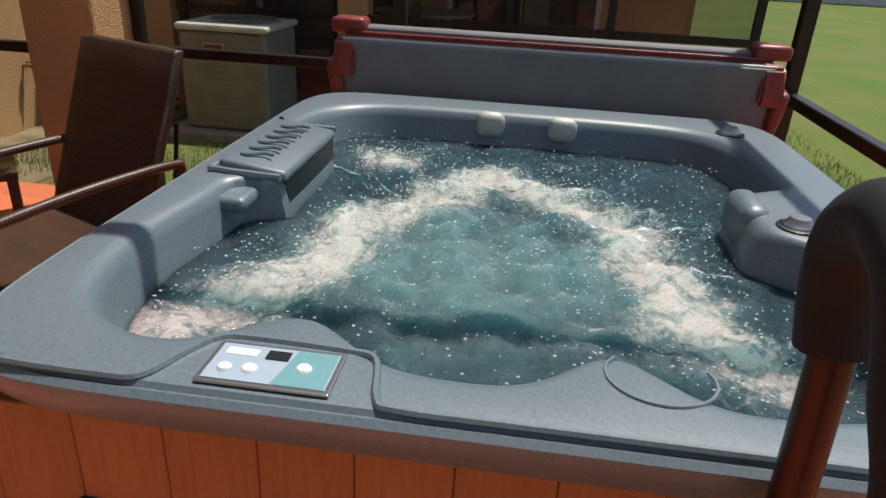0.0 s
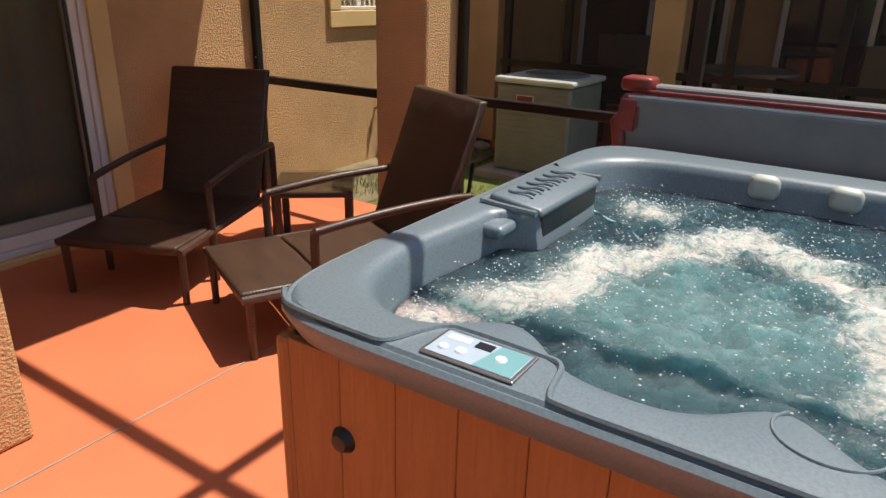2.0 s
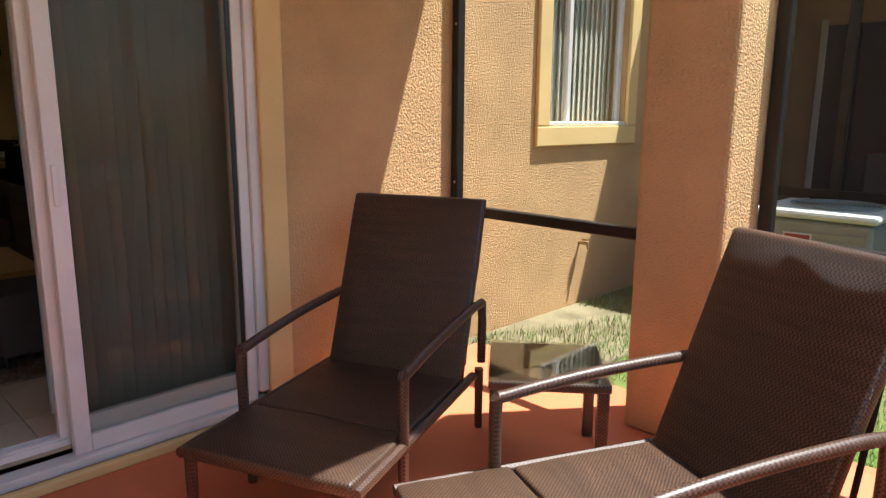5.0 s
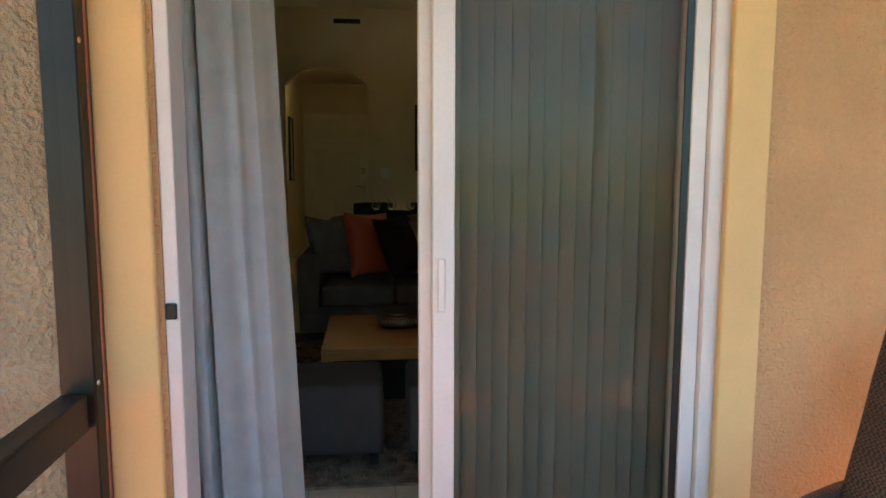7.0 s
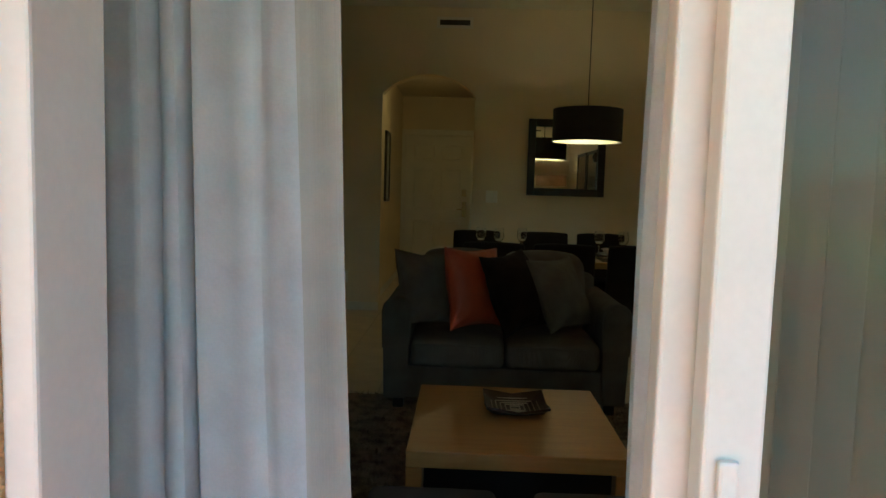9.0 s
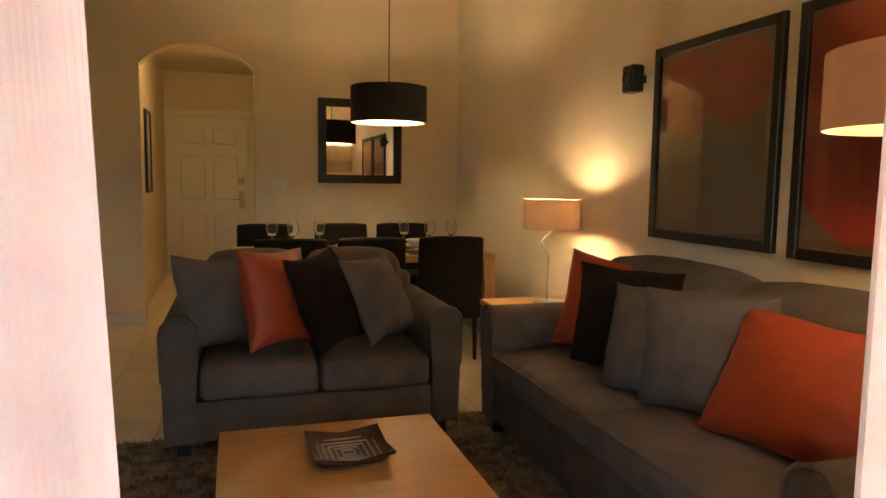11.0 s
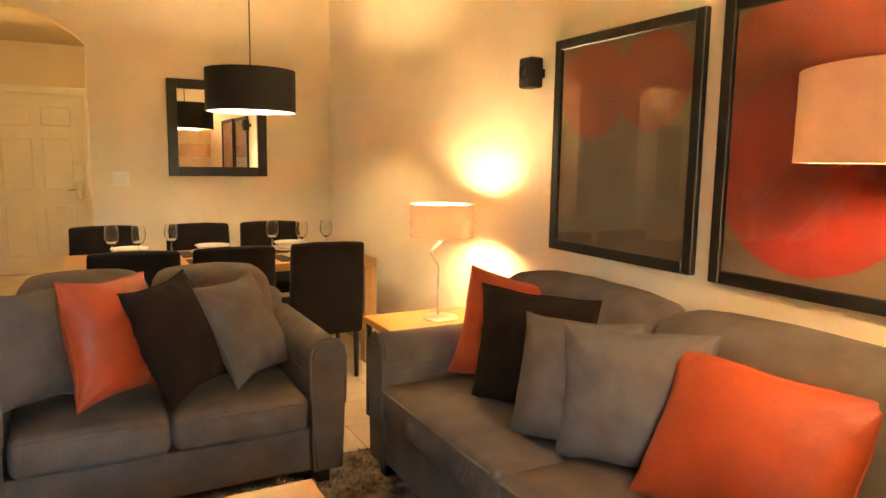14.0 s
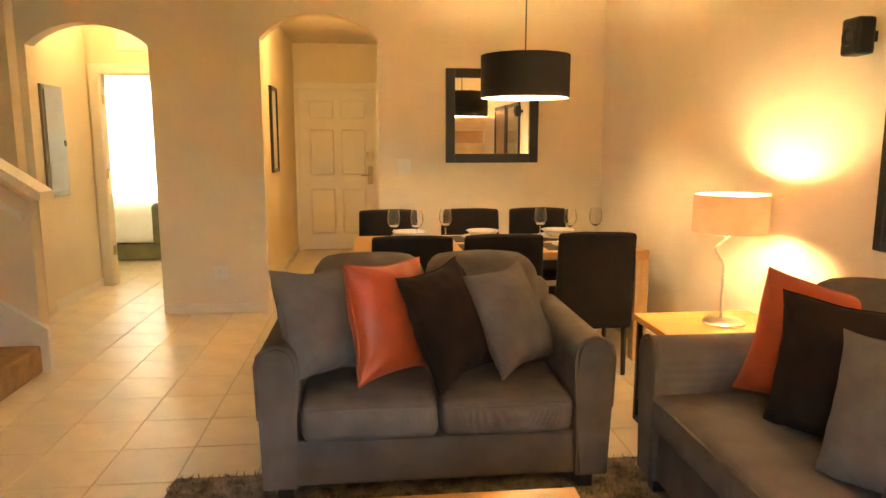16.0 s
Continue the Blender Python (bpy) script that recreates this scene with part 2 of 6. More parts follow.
WICKER = wicker_mat("brown_resin_wicker", (0.115, 0.060, 0.034), (0.022, 0.011, 0.008), 0.0065)
WICKER_TRIM = wicker_mat("dark_wicker_binding", (0.115, 0.056, 0.036), (0.03, 0.014, 0.009), 0.007)
TUB_SHELL = mat("blue_grey_speckled_acrylic", (0.125, 0.168, 0.192), 0.46, 0, 0.12, 150, 420, 0.14, 0.0008, 0.9, coat=0.12)
TUB_DARK = mat("dark_filter_recess", (0.02, 0.025, 0.028), 0.4, 0, 0.2, 12, 150, 0.1, 0.001)
TUB_WOOD = wood_mat("orange_stained_cedar_panel", (0.36, 0.138, 0.042), (0.29, 0.100, 0.027), 7, 0.5, 2, rand=0.06)
VINYL_GREY = mat("grey_foam_cover_vinyl", (0.17, 0.17, 0.17), 0.6, 0, 0.08, 6, 200, 0.2, 0.001)
VINYL_RED = mat("maroon_cover_vinyl", (0.24, 0.035, 0.025), 0.42, 0, 0.15, 7, 200, 0.3, 0.002)
RUBBER = mat("black_foam_grip", (0.012, 0.012, 0.012), 0.75, 0, 0.2, 12, 260, 0.3, 0.001)
PANEL_FACE = mat("pale_blue_control_panel", (0.36, 0.44, 0.52), 0.3, 0, 0.04, 9, 90, 0.02, 0.001)
PANEL_TEAL = mat("teal_panel_print", (0.16, 0.34, 0.36), 0.3, 0, 0.04, 9, 90, 0.02, 0.001)
PANEL_WHITE = mat("white_panel_print", (0.75, 0.78, 0.80), 0.3, 0, 0.03, 9, 90, 0.02, 0.001)
DARK_PLASTIC = mat("black_plastic", (0.012, 0.012, 0.013), 0.4, 0, 0.15, 9, 140, 0.05, 0.001)
GRASS = mat("grass_blades", (0.10, 0.17, 0.025), 0.75, 0, 0.3, 2.0, 40, 0.1, 0.002, color2=(0.17, 0.17, 0.05))
LAWN = mat("lawn_ground", (0.10, 0.16, 0.035), 0.95, 0, 0.25, 0.6, 30, 0.6, 0.02, 0.1, color2=(0.16, 0.16, 0.06))
SOIL = mat("dry_earth", (0.24, 0.20, 0.12), 0.95, 0, 0.2, 4, 60, 0.6, 0.01, 0.1)
CONCRETE = mat("grey_concrete", (0.34, 0.31, 0.27), 0.9, 0, 0.12, 5, 90, 0.4, 0.004, 0.2)
METAL_GREY = mat("grey_beige_enamelled_metal", (0.22, 0.23, 0.20), 0.5, 0.1, 0.08, 6, 120, 0.05, 0.001)
METAL_PALE = mat("pale_enamelled_metal", (0.50, 0.52, 0.46), 0.5, 0.1, 0.08, 6, 120, 0.05, 0.001)
SCREEN = veil_mat("insect_screen_mesh", (0.02, 0.018, 0.016), 0.10)
SCREEN_FAR = veil_mat("dark_insect_screen_mesh", (0.06, 0.045, 0.035), 0.34)
DARK_GLASS = mat("dark_window_glass", (0.015, 0.015, 0.016), 0.04, 0, 0.1, 3, 20, 0, 0.001, 0.8)
CARPET = mat("tan_stair_carpet", (0.40, 0.25, 0.13), 0.98, 0, 0.12, 12, 260, 0.6, 0.004, 0.1)
BEDDING = mat("white_bed_linen", (0.80, 0.78, 0.76), 0.85, 0, 0.03, 5, 120, 0.3, 0.004)
OLIVE = mat("olive_bed_runner", (0.16, 0.14, 0.06), 0.8, 0, 0.1, 9, 200, 0.3, 0.002)
ART_GROUND = mat("taupe_print_paper", (0.24, 0.15, 0.10), 0.5, 0, 0.08, 5, 160, 0.02, 0.001)
ART_RED = mat("red_print_ink", (0.48, 0.05, 0.035), 0.5, 0, 0.12, 4, 160, 0.02, 0.001)
ART_RUST = mat("rust_print_ink", (0.36, 0.075, 0.04), 0.5, 0, 0.12, 4, 160, 0.02, 0.001)
ART_LILAC = mat("violet_print_ink", (0.20, 0.035, 0.035), 0.5, 0, 0.12, 4, 160, 0.02, 0.001)
PORCELAIN = mat("white_porcelain", (0.80, 0.76, 0.68), 0.15, 0, 0.02, 6, 80, 0, 0.001)
NAPKIN = mat("dark_placemat", (0.03, 0.025, 0.022), 0.8, 0, 0.1, 9, 240, 0.3, 0.001)
BOWL_DARK = mat("dark_brown_lacquer", (0.05, 0.022, 0.012), 0.35, 0, 0.15, 9, 140, 0.1, 0.001)
BOWL_LINE = mat("bone_inlay", (0.48, 0.38, 0.28), 0.45, 0, 0.08, 9, 140, 0.05, 0.001)
OTTOMAN_CLOTH = mat("charcoal_ottoman_cloth", (0.07, 0.06, 0.055), 0.9, 0, 0.1, 9, 300, 0.4, 0.0015)
PANEL_STEEL = mat("grey_breaker_panel_enamel", (0.27, 0.26, 0.22), 0.45, 0.2, 0.05, 6, 120, 0.03, 0.001)
WHITE_PLASTIC = mat("white_plastic", (0.80, 0.75, 0.65), 0.4, 0, 0.02, 6, 90, 0.02, 0.001)
DISTANT = mat("distant_white_wall", (0.74, 0.70, 0.62), 0.9, 0, 0.05, 0.4, 6, 0.1, 0.01)


def water_mat():
    """Clear dark water, clouded by air where the jets run, with broken white foam on top."""
    m = bpy.data.materials.new("churning_tub_water")
    m.use_nodes = True
    nt = m.node_tree
    b = nt.nodes["Principled BSDF"]
    b.inputs["Roughness"].default_value, b.inputs["IOR"].default_value = 0.07, 1.33
    b.inputs["Subsurface Weight"].default_value, b.inputs["Subsurface Scale"].default_value = 1.0, 0.45
    b.inputs["Subsurface Radius"].default_value = (0.5, 1.0, 1.0)
    co = nt.nodes.new("ShaderNodeTexCoord")

    def noise_tex(scale, detail, bend):
        n = nt.nodes.new("ShaderNodeTexNoise")
        n.inputs["Scale"].default_value, n.inputs["Detail"].default_value, n.inputs["Distortion"].default_value = scale, detail, bend
        nt.links.new(co.outputs["Object"], n.inputs["Vector"])
        return n.outputs["Fac"]

    def calc(op, *ins):
        n = nt.nodes.new("ShaderNodeMath")
        n.operation = op
        for k, v in enumerate(ins):
            if isinstance(v, (int, float)):
                n.inputs[k].default_value = v
            else:
                nt.links.new(v, n.inputs[k])
        return n.outputs[0]

    def span(v, lo, hi):
        n = nt.nodes.new("ShaderNodeMapRange")
        n.interpolation_type = "SMOOTHSTEP"
        n.inputs["From Min"].default_value, n.inputs["From Max"].default_value = lo, hi
        nt.links.new(v, n.inputs["Value"])
        return n.outputs[0]

    def attribute(name):
        n = nt.nodes.new("ShaderNodeAttribute")
        n.attribute_name = name
        return n.outputs["Fac"]

    def blend(f, c0, c1):
        n = nt.nodes.new("ShaderNodeMix")
        n.data_type = "RGBA"
        nt.links.new(f, n.inputs[0])
        for k, c in ((6, c0), (7, c1)):
            if isinstance(c, tuple):
                n.inputs[k].default_value = c
            else:
                nt.links.new(c, n.inputs[k])
        return n.outputs[2]

    broad, fine, lace = noise_tex(3.0, 6, 1.2), noise_tex(34, 6, 1.6), noise_tex(95, 4, 0.8)
    cloud = span(calc("ADD", attribute("air"), calc("MULTIPLY", broad, 0.5)), 0.25, 1.05)
    body = blend(cloud, (0.026, 0.056, 0.070, 1), (0.120, 0.205, 0.210, 1))
    swirl = noise_tex(9, 7, 2.4)
    froth = calc("ADD", calc("MULTIPLY", attribute("foam"), calc("MULTIPLY", swirl, 0.85)), calc("ADD", calc("MULTIPLY", fine, 0.62), calc("MULTIPLY", lace, 0.30)))
    white = calc("MULTIPLY", span(froth, 0.62, 1.12), 0.9)
    nt.links.new(blend(white, body, (0.60, 0.58, 0.53, 1)), b.inputs["Base Color"])
    bp = nt.nodes.new("ShaderNodeBump")
    bp.inputs["Strength"].default_value, bp.inputs["Distance"].default_value = 0.9, 0.02
    nt.links.new(calc("ADD", fine, calc("MULTIPLY", lace, 0.35)), bp.inputs["Height"])
    nt.links.new(bp.outputs[0], b.inputs["Normal"])
    return m


WATER = water_mat()
FOAM = mat("white_bubbles", (0.72, 0.74, 0.74), 0.12, 0, 0.05, 40, 200, 0, 0.001, 0.6)


# ---- mesh helpers ----
def mesh_of(name, bm, material, smooth=False):
    me = bpy.data.meshes.new(name)
    bmesh.ops.recalc_face_normals(bm, faces=bm.faces[:])
    bm.to_mesh(me)
    bm.free()
    me.materials.append(material)
    if smooth:
        me.polygons.foreach_set("use_smooth", [True] * len(me.polygons))
        me.set_sharp_from_angle(angle=radians(38))
    return me


def part(name, bm, material, parent, label="", smooth=False):
    ob = new(name, mesh_of(name, bm, material, smooth))
    ob.parent = parent
    return tagged(ob, label)


def shared(name, me, parent, m=Matrix()):
    ob = new(name, me)
    ob.parent = parent
    ob.matrix_basis = m
    return ob


def thing(name, label, category, m=Matrix(), group="", kind=""):
    ob = new(name)
    ob.empty_display_size = 0.1
    ob.matrix_basis = m
    return tagged(ob, label, category, group, kind)


def solid(name, bm, material, label, category, kind="structure", smooth=False, group=""):
    return tagged(new(name, mesh_of(name, bm, material, smooth)), label, category, group, kind)


def boxm(*spans, bevel=0.0, seg=2, turn=None):
    """Boxes (x0, y0, z0, x1, y1, z1) in one bmesh, with rounded edges."""
    bm = bmesh.new()
    for x0, y0, z0, x1, y1, z1 in spans:
        r = bmesh.ops.create_cube(bm, size=1)
        for v in r["verts"]:
            v.co = Vector(((x0 + x1) / 2 + v.co.x * (x1 - x0), (y0 + y1) / 2 + v.co.y * (y1 - y0), (z0 + z1) / 2 + v.co.z * (z1 - z0)))
    if bevel:
        bmesh.ops.bevel(bm, geom=bm.edges[:], offset=bevel, segments=seg, affect="EDGES", profile=0.5)
    if turn:
        bm.transform(turn)
    return bm


def tube(points, r, n=10, r1=None, closed_ends=True):
    """A round bar along points."""
    bm = bmesh.new()
    pts = [Vector(p) for p in points]
    rings, up = [], None
    for i, p in enumerate(pts):
        d = (pts[min(i + 1, len(pts) - 1)] - pts[max(i - 1, 0)]).normalized()
        up = (up or (Vector((0, 0, 1)) if abs(d.z) < 0.9 else Vector((1, 0, 0))))
        side = d.cross(up).normalized()
        up = side.cross(d).normalized()
        rr = r + ((r1 if r1 is not None else r) - r) * i / max(1, len(pts) - 1)
        rings.append([bm.verts.new(p + rr * (math.cos(a) * side + math.sin(a) * up)) for a in [2 * math.pi * k / n for k in range(n)]])
    for a, b in zip(rings, rings[1:]):
        for k in range(n):
            bm.faces.new((a[k], a[(k + 1) % n], b[(k + 1) % n], b[k]))
    if closed_ends:
        bm.faces.new(rings[0][::-1])
        bm.faces.new(rings[-1])
    return bm


def smooth_path(points, n=6):
    pts = [Vector(p) for p in points]
    out = []
    for i in range(len(pts) - 1):
        a, b, c, d = pts[max(i - 1, 0)], pts[i], pts[i + 1], pts[min(i + 2, len(pts) - 1)]
        for k in range(n):
            t = k / n
            out.append(0.5 * ((2 * b) + (c - a) * t + (2 * a - 5 * b + 4 * c - d) * t * t + (3 * b - a - 3 * c + d) * t ** 3))
    return out + [pts[-1]]


def lathe(profile, n=28):
    """A turned body from (radius, height) pairs."""
    bm = bmesh.new()
    rings = []
    for r, z in profile:
        if r < 1e-5:
            rings.append([bm.verts.new((0, 0, z))])
        else:
            rings.append([bm.verts.new((r * math.cos(2 * math.pi * k / n), r * math.sin(2 * math.pi * k / n), z)) for k in range(n)])
    for a, b in zip(rings, rings[1:]):
        for k in range(n):
            f = [a[k % len(a)], a[(k + 1) % len(a)], b[(k + 1) % len(b)], b[k % len(b)]]
            f = list(dict.fromkeys(f))
            if len(f) > 2:
                bm.faces.new(f)
    return bm


def prism(outline, y0, y1, axes="xz"):
    """A plate with an outline in two axes, from y0 to y1 along the third."""
    bm = bmesh.new()
    at = {"xz": lambda a, b, c: (a, c, b), "yz": lambda a, b, c: (c, a, b), "xy": lambda a, b, c: (a, b, c)}[axes]
    lo = [bm.verts.new(at(a, b, y0)) for a, b in outline]
    hi = [bm.verts.new(at(a, b, y1)) for a, b in outline]
    n = len(outline)
    bm.faces.new(lo)
    bm.faces.new(hi[::-1])
    for k in range(n):
        bm.faces.new((lo[k], hi[k], hi[(k + 1) % n], lo[(k + 1) % n]))
    return bm


def puff(w, d, h, seed=0, n=30, pinch=0.11, crown=1.0, wrinkle=0.014):
    """A stuffed cushion lying flat: w by d, h thick, with full middle, drawn-in sides, eared corners and creases."""
    bm = bmesh.new()
    top, bot = {}, {}
    for i in range(n + 1):
        for j in range(n + 1):
            u, v = math.sin(math.pi * (i / n - 0.5)), math.sin(math.pi * (j / n - 0.5))
            k = 1 - pinch * (1 - v * v) * u * u
            q = 1 - pinch * (1 - u * u) * v * v
            x, y = u * w / 2 * k, v * d / 2 * q
            x += 0.012 * noise.noise(Vector((y * 6, seed * 2.3, 1))) * abs(u)
            y += 0.012 * noise.noise(Vector((x * 6, seed * 3.1, 5))) * abs(v)
            ed = max(0.0, (1 - u * u) * (1 - v * v))
            z = h / 2 * ed ** 0.45 * crown
            rim = min(1.0, 1.6 * (1 - ed)) * min(1.0, ed * 14)
            corner = abs(u * v)
            ang = math.atan2(abs(v) - 1.15, abs(u) - 1.15)
            fold = math.sin(ang * 13 + seed) * corner * 0.9
            pull = math.sin((x if abs(v) > abs(u) else y) * 70 + seed * 1.9) * (1 - corner) * 0.35
            sag = noise.noise(Vector((x * 5 + seed, y * 5, seed * 1.7)))
            wr = wrinkle * (0.9 * sag * min(1.0, ed * 3) + rim * (0.55 * fold + 0.5 * pull + 0.4 * noise.noise(Vector((x * 19, y * 19 + seed, 3)))))
            top[i, j] = bm.verts.new((x, y, z + wr))
            bot[i, j] = top[i, j] if i in (0, n) or j in (0, n) else bm.verts.new((x, y, -z + wr))
    for i in range(n):
        for j in range(n):
            bm.faces.new((top[i, j], top[i + 1, j], top[i + 1, j + 1], top[i, j + 1]))
            bm.faces.new((bot[i, j + 1], bot[i + 1, j + 1], bot[i + 1, j], bot[i, j]))
    return bm


def soft_box(x0, y0, z0, x1, y1, z1, r=0.05, swell=0.02, cuts=5, seed=0):
    """A padded block: rounded, slightly swollen, a little uneven."""
    bm = boxm((x0, y0, z0, x1, y1, z1), bevel=r, seg=3)
    long = [e for e in bm.edges if e.calc_length() > 0.12]
    bmesh.ops.subdivide_edges(bm, edges=long, cuts=cuts, use_grid_fill=True)
    c = Vector(((x0 + x1) / 2, (y0 + y1) / 2, (z0 + z1) / 2))
    s = Vector(((x1 - x0) / 2, (y1 - y0) / 2, (z1 - z0) / 2))
    for v in bm.verts:
        q = Vector(((v.co.x - c.x) / s.x, (v.co.y - c.y) / s.y, (v.co.z - c.z) / s.z))
        for ax in range(3):
            o = [a for a in range(3) if a != ax]
            v.co[ax] += swell * q[ax] * (1 - q[o[0]] ** 2) * (1 - q[o[1]] ** 2)
        v.co += 0.004 * noise.noise_vector(v.co * 7 + Vector((seed, 0, 0)))
    return bm

# ---- setting: outdoors ----
DOOR_Y, IN_Y = 1.92, 2.06          # outer and inner face of the door wall
RIGHT_X, BACK_Y, CEIL = 2.34, 8.19, 3.05
GROUND_Z, PATIO_Z = -0.20, -0.10
bm = bmesh.new()
bmesh.ops.create_grid(bm, x_segments=60, y_segments=60, size=300)
for v in bm.verts:
    v.co.z = GROUND_Z + 0.012 * noise.noise(v.co * 1.7)
solid("ground", bm, LAWN, "mown green lawn reaching the far fence", "lawn")
solid("patio_floor", boxm((-2.4, -4.2, -0.4, 2.75, DOOR_Y - 0.002, PATIO_Z)), PATIO, "terracotta-painted concrete patio slab", "patio")
solid("patio_joint", boxm((-2.4, 0.19, PATIO_Z + 0.001, 2.7, 0.196, PATIO_Z + 0.003)), CONCRETE, "pale hairline crack in the painted patio slab", "crack")


def wall_with_holes(name, x0, x1, z0, z1, y0, y1, holes, material, label, axes="xz"):
    """A wall built of upright and bridging blocks round rectangular openings (a0, a1, b0, b1)."""
    cuts = sorted({x0, x1, *[h for o in holes for h in o[:2]]})
    bm = bmesh.new()
    for a, b in zip(cuts, cuts[1:]):
        inside = [o for o in holes if o[0] <= a and o[1] >= b]
        spans = [(z0, z1)] if not inside else [(z0, inside[0][2]), (inside[0][3], z1)]
        for lo, hi in spans:
            if hi - lo > 1e-4:
                p = prism([(a, lo), (b, lo), (b, hi), (a, hi)], y0, y1, axes)
                me = bpy.data.meshes.new("tmp")
                p.to_mesh(me)
                p.free()
                bm.from_mesh(me)
                bpy.data.meshes.remove(me)
    bmesh.ops.remove_doubles(bm, verts=bm.verts[:], dist=1e-5)
    return solid(name, bm, material, label, "wall")


JL, JR, DOOR_H = -0.02, 1.42, 2.05
# Continues the door wall; its shade is in the colour.
solid("wall_past_screen", boxm((-2.75, DOOR_Y + 0.004, -0.35, -0.172, DOOR_Y + 0.068, 3.3)), STUCCO_SHADED, "rough stucco wall beyond the screen post, its shade put into the tan colour", "wall")
wall_with_holes("wall_patio_outer", -0.17, 2.56, -0.35, 3.3, DOOR_Y, DOOR_Y + 0.07, [(JL, JR, -0.075, DOOR_H)], STUCCO,
                "rough ochre stucco wall round the sliding door")
wall_with_holes("wall_patio_inner", -3.3, RIGHT_X + 0.2, -0.1, 3.3, DOOR_Y + 0.07, IN_Y, [(JL, JR, -0.02, DOOR_H)], INNER_WALL,
                "smooth cream inner face of the door wall")
WIN = (3.66, 4.62, 1.10, 2.30)
WY = 2.18
wall_with_holes("wall_side_yard", 2.56, 9.0, -0.5, 3.4, WY, WY + 0.18, [WIN], STUCCO, "sunlit ochre stucco wall of the side yard")
solid("wall_return", boxm((2.56, DOOR_Y, -0.5, 2.62, WY - 0.002, 3.3)), STUCCO, "short ochre stucco return beside the patio", "wall")
# Added wall, out of view, that closes the patio on the left.
solid("wall_unseen_left", boxm((-2.75, -0.6, -0.4, -2.42, DOOR_Y - 0.002, 3.3)), STUCCO_SHADED, "unseen tan stucco wall added to close the left side of the patio", "wall")

trim = thing("door_surround", "smooth cream painted band round the sliding door", "door trim", kind="structure")
for sp in ((JL - 0.135, DOOR_Y - 0.025, PATIO_Z, JL - 0.012, DOOR_Y - 0.001, DOOR_H + 0.011), (JR - 0.014, DOOR_Y - 0.025, PATIO_Z, JR + 0.097, DOOR_Y - 0.001, DOOR_H + 0.011),
           (JL - 0.135, DOOR_Y - 0.027, DOOR_H + 0.012, JR + 0.097, DOOR_Y - 0.003, DOOR_H + 0.145)):
    part("band", boxm(sp, bevel=0.006), STUCCO_TRIM, trim)
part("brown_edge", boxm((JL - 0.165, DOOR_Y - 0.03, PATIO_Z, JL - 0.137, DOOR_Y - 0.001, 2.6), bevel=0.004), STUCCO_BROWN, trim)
part("sill_curb", boxm((JL - 0.14, DOOR_Y - 0.06, PATIO_Z, JR + 0.2, DOOR_Y - 0.027, -0.06), bevel=0.008), STUCCO_TRIM, trim)

win = thing("window_1", "side-yard window with yellow stucco surround and drawn white blinds", "window", kind="structure")
x0, x1, z0, z1 = WIN
for sp in ((x0 - 0.13, WY - 0.03, z0 - 0.13, x1 + 0.13, WY - 0.001, z0), (x0 - 0.13, WY - 0.03, z1, x1 + 0.13, WY - 0.001, z1 + 0.13),
           (x0 - 0.13, WY - 0.03, z0 + 0.001, x0, WY - 0.001, z1 - 0.001), (x1, WY - 0.03, z0 + 0.001, x1 + 0.13, WY - 0.001, z1 - 0.001)):
    part("surround", boxm(sp, bevel=0.008), STUCCO_TRIM, win, "yellow stucco surround")
part("window_sill", boxm((x0 + 0.002, WY - 0.02, z0 + 0.001, x1 - 0.002, WY + 0.05, z0 + 0.03), bevel=0.006), WHITE_TRIM, win)
for sp in ((x0 + 0.002, WY + 0.04, z0 + 0.031, x0 + 0.045, WY + 0.08, z1 - 0.002), (x1 - 0.045, WY + 0.04, z0 + 0.031, x1 - 0.002, WY + 0.08, z1 - 0.002), (x0 + 0.27, WY + 0.035, z0 + 0.031, x0 + 0.31, WY + 0.075, z1 - 0.002)):
    part("window_frame", boxm(sp, bevel=0.004), WHITE_FRAME, win)
part("pane", boxm((x0 + 0.046, WY + 0.058, z0 + 0.03, x1 - 0.046, WY + 0.062, z1 - 0.003)), GLASS, win).visible_shadow = False
for k in range(14):
    x = x0 + 0.05 + k * 0.063
    part("blind_slat", boxm((x, -0.002, z0 + 0.03, x + 0.066, 0.002, z1), turn=Matrix.Translation((0, WY + 0.11, 0)) @ Matrix.Translation((x + 0.03, 0, 0)) @ Matrix.Rotation(0.35, 4, "Z") @ Matrix.Translation((-x - 0.03, 0, 0))), WHITE_PLASTIC, win)
part("backing", boxm((x0, WY + 0.2, z0, x1, WY + 0.21, z1)), WHITE_PLASTIC, win)


def pillar(x0, y0, x1, y1, label):
    p = thing("pillar", label, "pillar", Matrix.Translation((0, 0, 0)), group="patio pillars")
    part("shaft", boxm((x0, y0, PATIO_Z, x1, y1, 2.32), bevel=0.015), STUCCO, p)
    return p


pillar(-0.25, 0.37, 0.125, 0.72, "square ochre stucco pillar at the patio edge")
pillar(2.40, 0.44, 2.72, 0.79, "square ochre stucco pillar beside the second lounger")
solid("patio_roof", boxm((-0.9, 0.40, 2.44, 2.56, DOOR_Y - 0.002, 2.60)), STUCCO, "stucco soffit roofing the patio", "roof")
solid("patio_beam", boxm((-0.9, 0.40, 2.322, 2.70, 0.76, 2.438), bevel=0.01), STUCCO, "stucco beam over the patio pillars", "beam")
lantern = thing("wall_lantern", "small frosted glass wall light above the lounger", "wall lamp")
